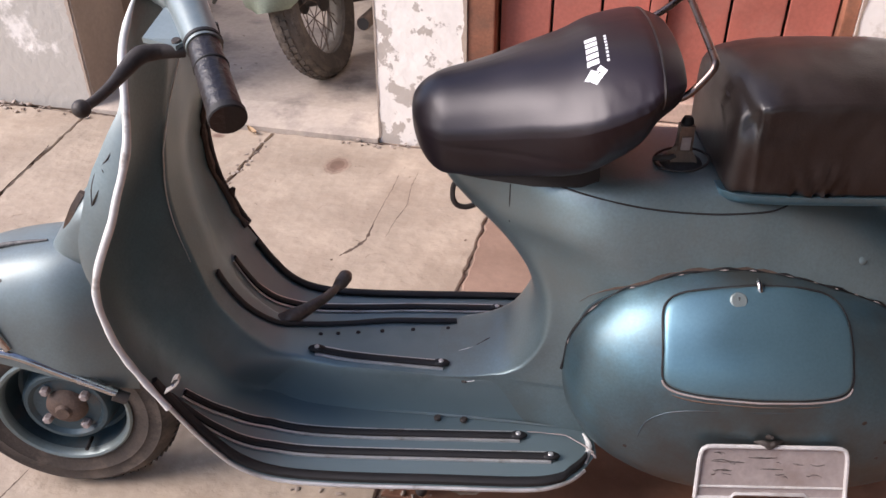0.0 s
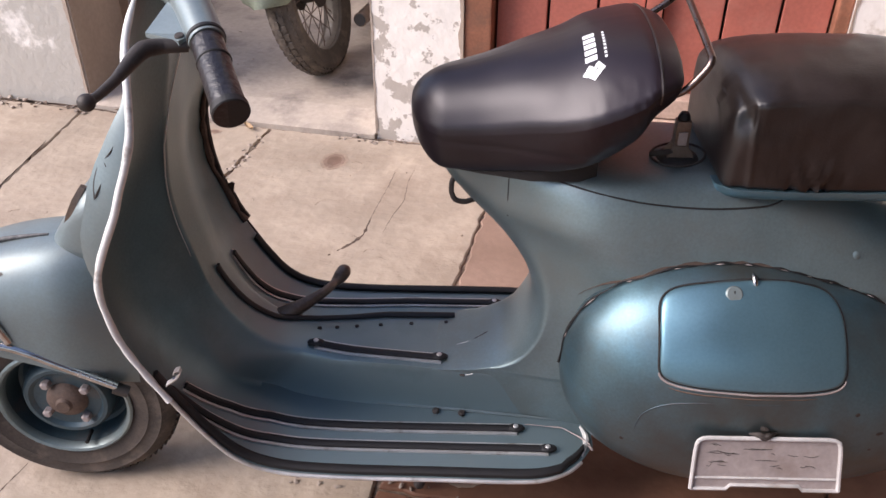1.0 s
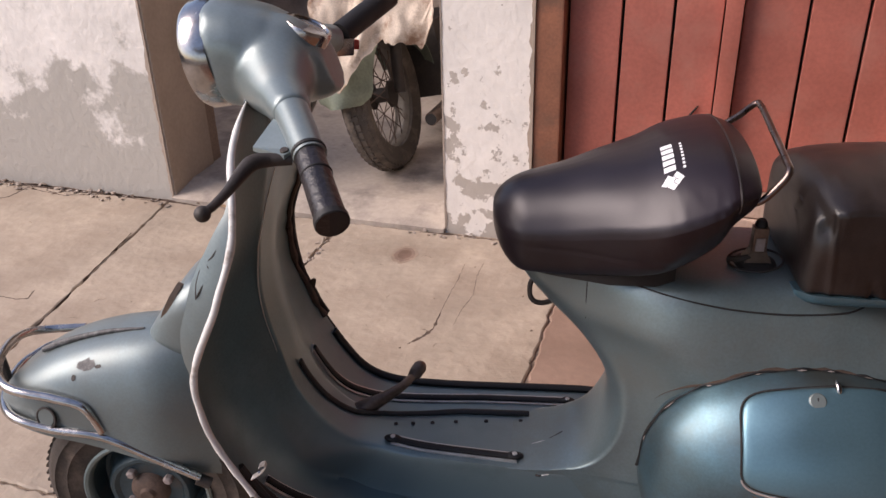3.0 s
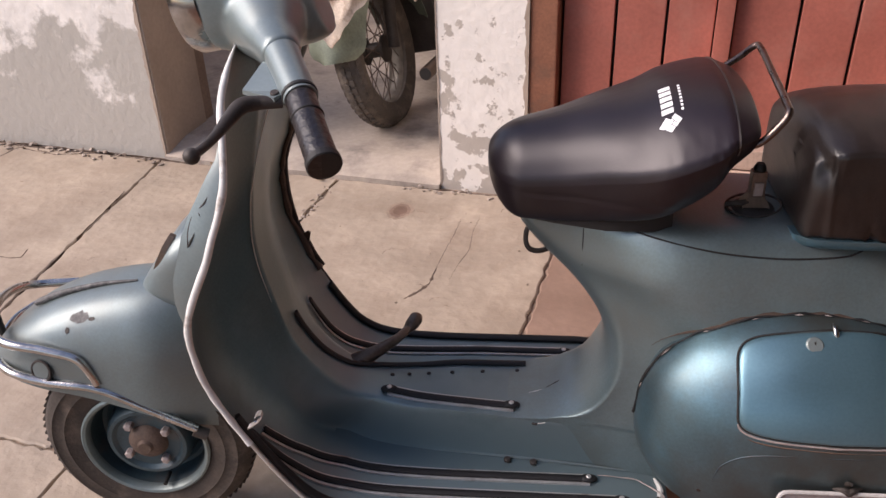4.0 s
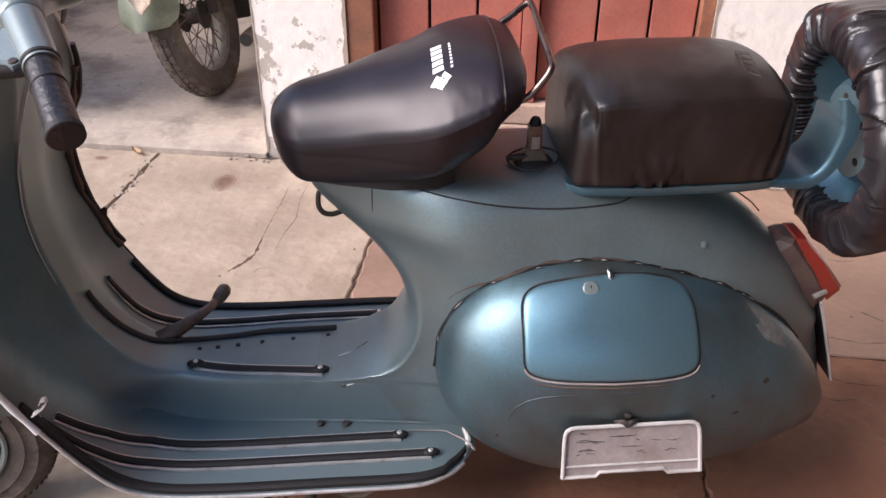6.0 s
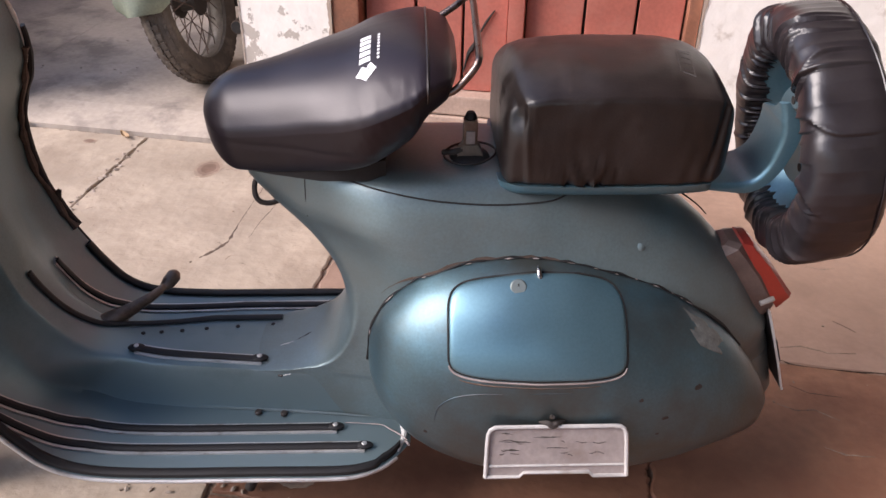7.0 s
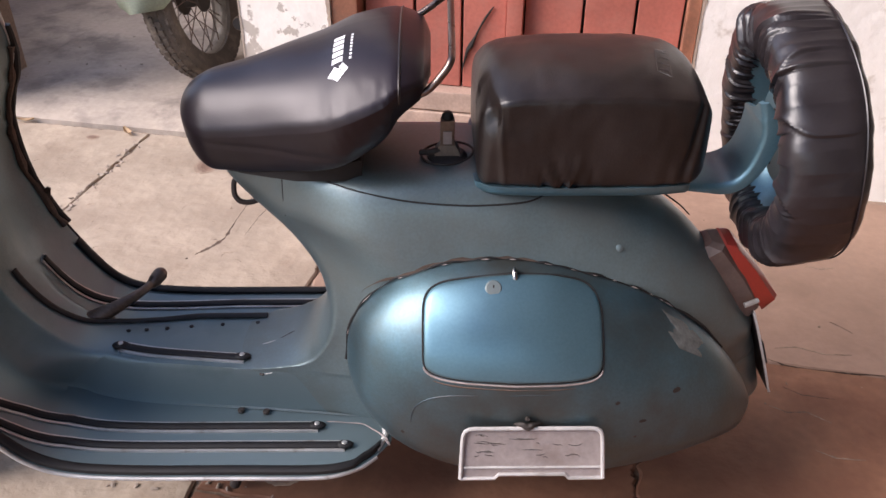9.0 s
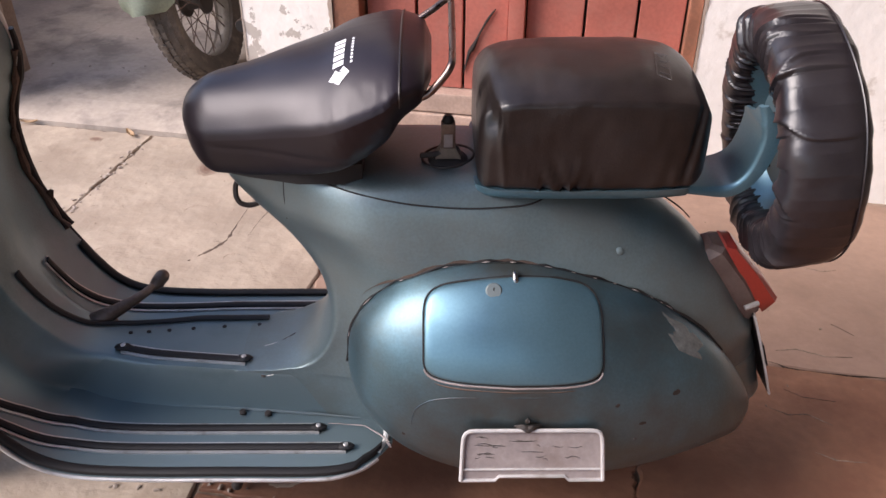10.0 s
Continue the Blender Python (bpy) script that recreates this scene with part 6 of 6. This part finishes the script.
for k in range(32):
    a = 2 * math.pi * k / 32
    s = 1 if k % 2 else -1
    b = a + (0.55 if k % 4 < 2 else -0.55)
    part("spoke", tube([m @ Vector((0.052 * math.cos(b), 0.052 * math.sin(b), s * 0.04)), m @ Vector((0.212 * math.cos(a), 0.212 * math.sin(a), s * 0.006))], 0.0022, 5, 1, smooth=False), RUST, tyre)
for v in (-0.085, 0.085):
    part("fork_leg", tube([(0.0, v, 0.305), (-0.06, v, 0.50), (-0.24, v, 1.0)], [0.022, 0.024, 0.02], 14), GREASE, bike)
rows = []
for a in np.linspace(radians(8), radians(172), 30):
    e = min(1.0, math.sqrt((a - radians(8)) / 0.16) * 0.45 + 0.55)
    rows.append([Vector((0.375 * math.cos(a) - 5.0 * w * w * math.cos(a), w * e, 0.305 + 0.375 * math.sin(a) - 6.5 * w * w * math.sin(a))) for w in np.linspace(-0.125, 0.125, 13)])
part("front_mudguard", grid(rows, 0.003, lambda p: p - Vector((0, 0, 0.3))), GREEN, bike, "wide dull green front mudguard")
part("engine", box(-0.75, -0.35, -0.14, 0.14, 0.18, 0.52, 0.05), GREASE, bike, "dark greasy engine block")
part("tank", box(-0.85, -0.35, -0.13, 0.13, 0.68, 0.90, 0.07, seg=4), GREASE, bike)
m2 = pose(-1.25, 0, 0.305, 90, 0, 0)
part("rear_wheel", lathe([(0.222, -0.034), (0.25, -0.044), (0.28, -0.044), (0.305, -0.010), (0.305, 0.010), (0.28, 0.044), (0.25, 0.044), (0.222, 0.034)], m2, 48), TYRE, bike)
part("handlebar", tube([(-0.30, -0.36, 1.02), (-0.26, -0.2, 1.06), (-0.24, 0, 1.02), (-0.26, 0.2, 1.06), (-0.30, 0.36, 1.02)], 0.012, 10), GREASE, bike)
pipe = part("exhaust_pipe", tube([(0.186, 0.282, 0.229), (0.05, 0.280, 0.232), (-0.30, 0.27, 0.24)], [0.026, 0.026, 0.024], 20), PEDAL, bike, "brown steel exhaust pipe end")
part("pipe_mouth", disc((0.1885, 0.282, 0.229), (1, 0, 0), 0.0225, 0.002, 20), DARK, pipe)

# sack thrown over the motorcycle's front
LOW = ((-1.13, 0.60), (-1.09, 0.54), (-1.064, 0.487), (-1.04, 0.455), (-1.02, 0.476), (-0.932, 0.584), (-0.858, 0.668), (-0.845, 0.650), (-0.77, 0.661), (-0.71, 0.635), (-0.694, 0.66), (-0.665, 0.74))
rows = []
for i in range(61):
    a = i / 60
    x = -1.13 + 0.465 * a
    low = float(np.interp(x, [p[0] for p in LOW], [p[1] for p in LOW])) + 0.004 * math.sin(a * 61)
    row = []
    for k in range(31):
        b = k / 30
        z = 0.98 + (low - 0.98) * b
        y = 2.93 - 0.085 * math.sin(b * 1.57) + 0.014 * math.sin(a * 19 + b * 4) * b + 0.022 * noise.noise(Vector((a * 6, b * 4, 0))) + 0.008 * noise.noise(Vector((a * 17, b * 13, 4)))
        row.append(Vector((x + 0.012 * noise.noise(Vector((a * 6, b * 6, 3))), y, z)))
    rows.append(row)
tagged(finish("sack", grid(rows, 0.003, (0, -1, 0)), SACK, angle=70), "dirty beige sack hanging over the motorcycle front", "sack")

# ---- small marks in the floor ----
for _ in range(26):
    x, y, a = random.uniform(-2.2, -0.2), random.uniform(1.35, 2.65), random.uniform(-0.3, 1.6)
    e = random.uniform(0.006, 0.022)
    crack([(x, y), (x + e * math.cos(a), y + e * math.sin(a)), (x + 2 * e * math.cos(a - 0.5), y + 2 * e * math.sin(a - 0.5))], random.uniform(0.002, 0.005), "chisel_mark", "", JOINT)
for pts in ([(1.02, 1.72), (1.06, 1.705), (1.10, 1.715), (1.15, 1.69)], [(1.06, 1.93), (1.11, 1.945), (1.18, 1.93), (1.24, 1.94)], [(0.62, 1.30), (0.66, 1.34), (0.67, 1.39)], [(1.10, 1.60), (1.14, 1.585), (1.20, 1.59)], [(1.19, 2.32), (1.23, 2.31), (1.27, 2.325)]):
    crack(pts, random.uniform(0.004, 0.008), material=JOINT)
crack([(-2.75, 2.728), (-2.45, 2.735), (-2.2, 2.728), (-1.95, 2.738), (-1.72, 2.730)], 0.030)
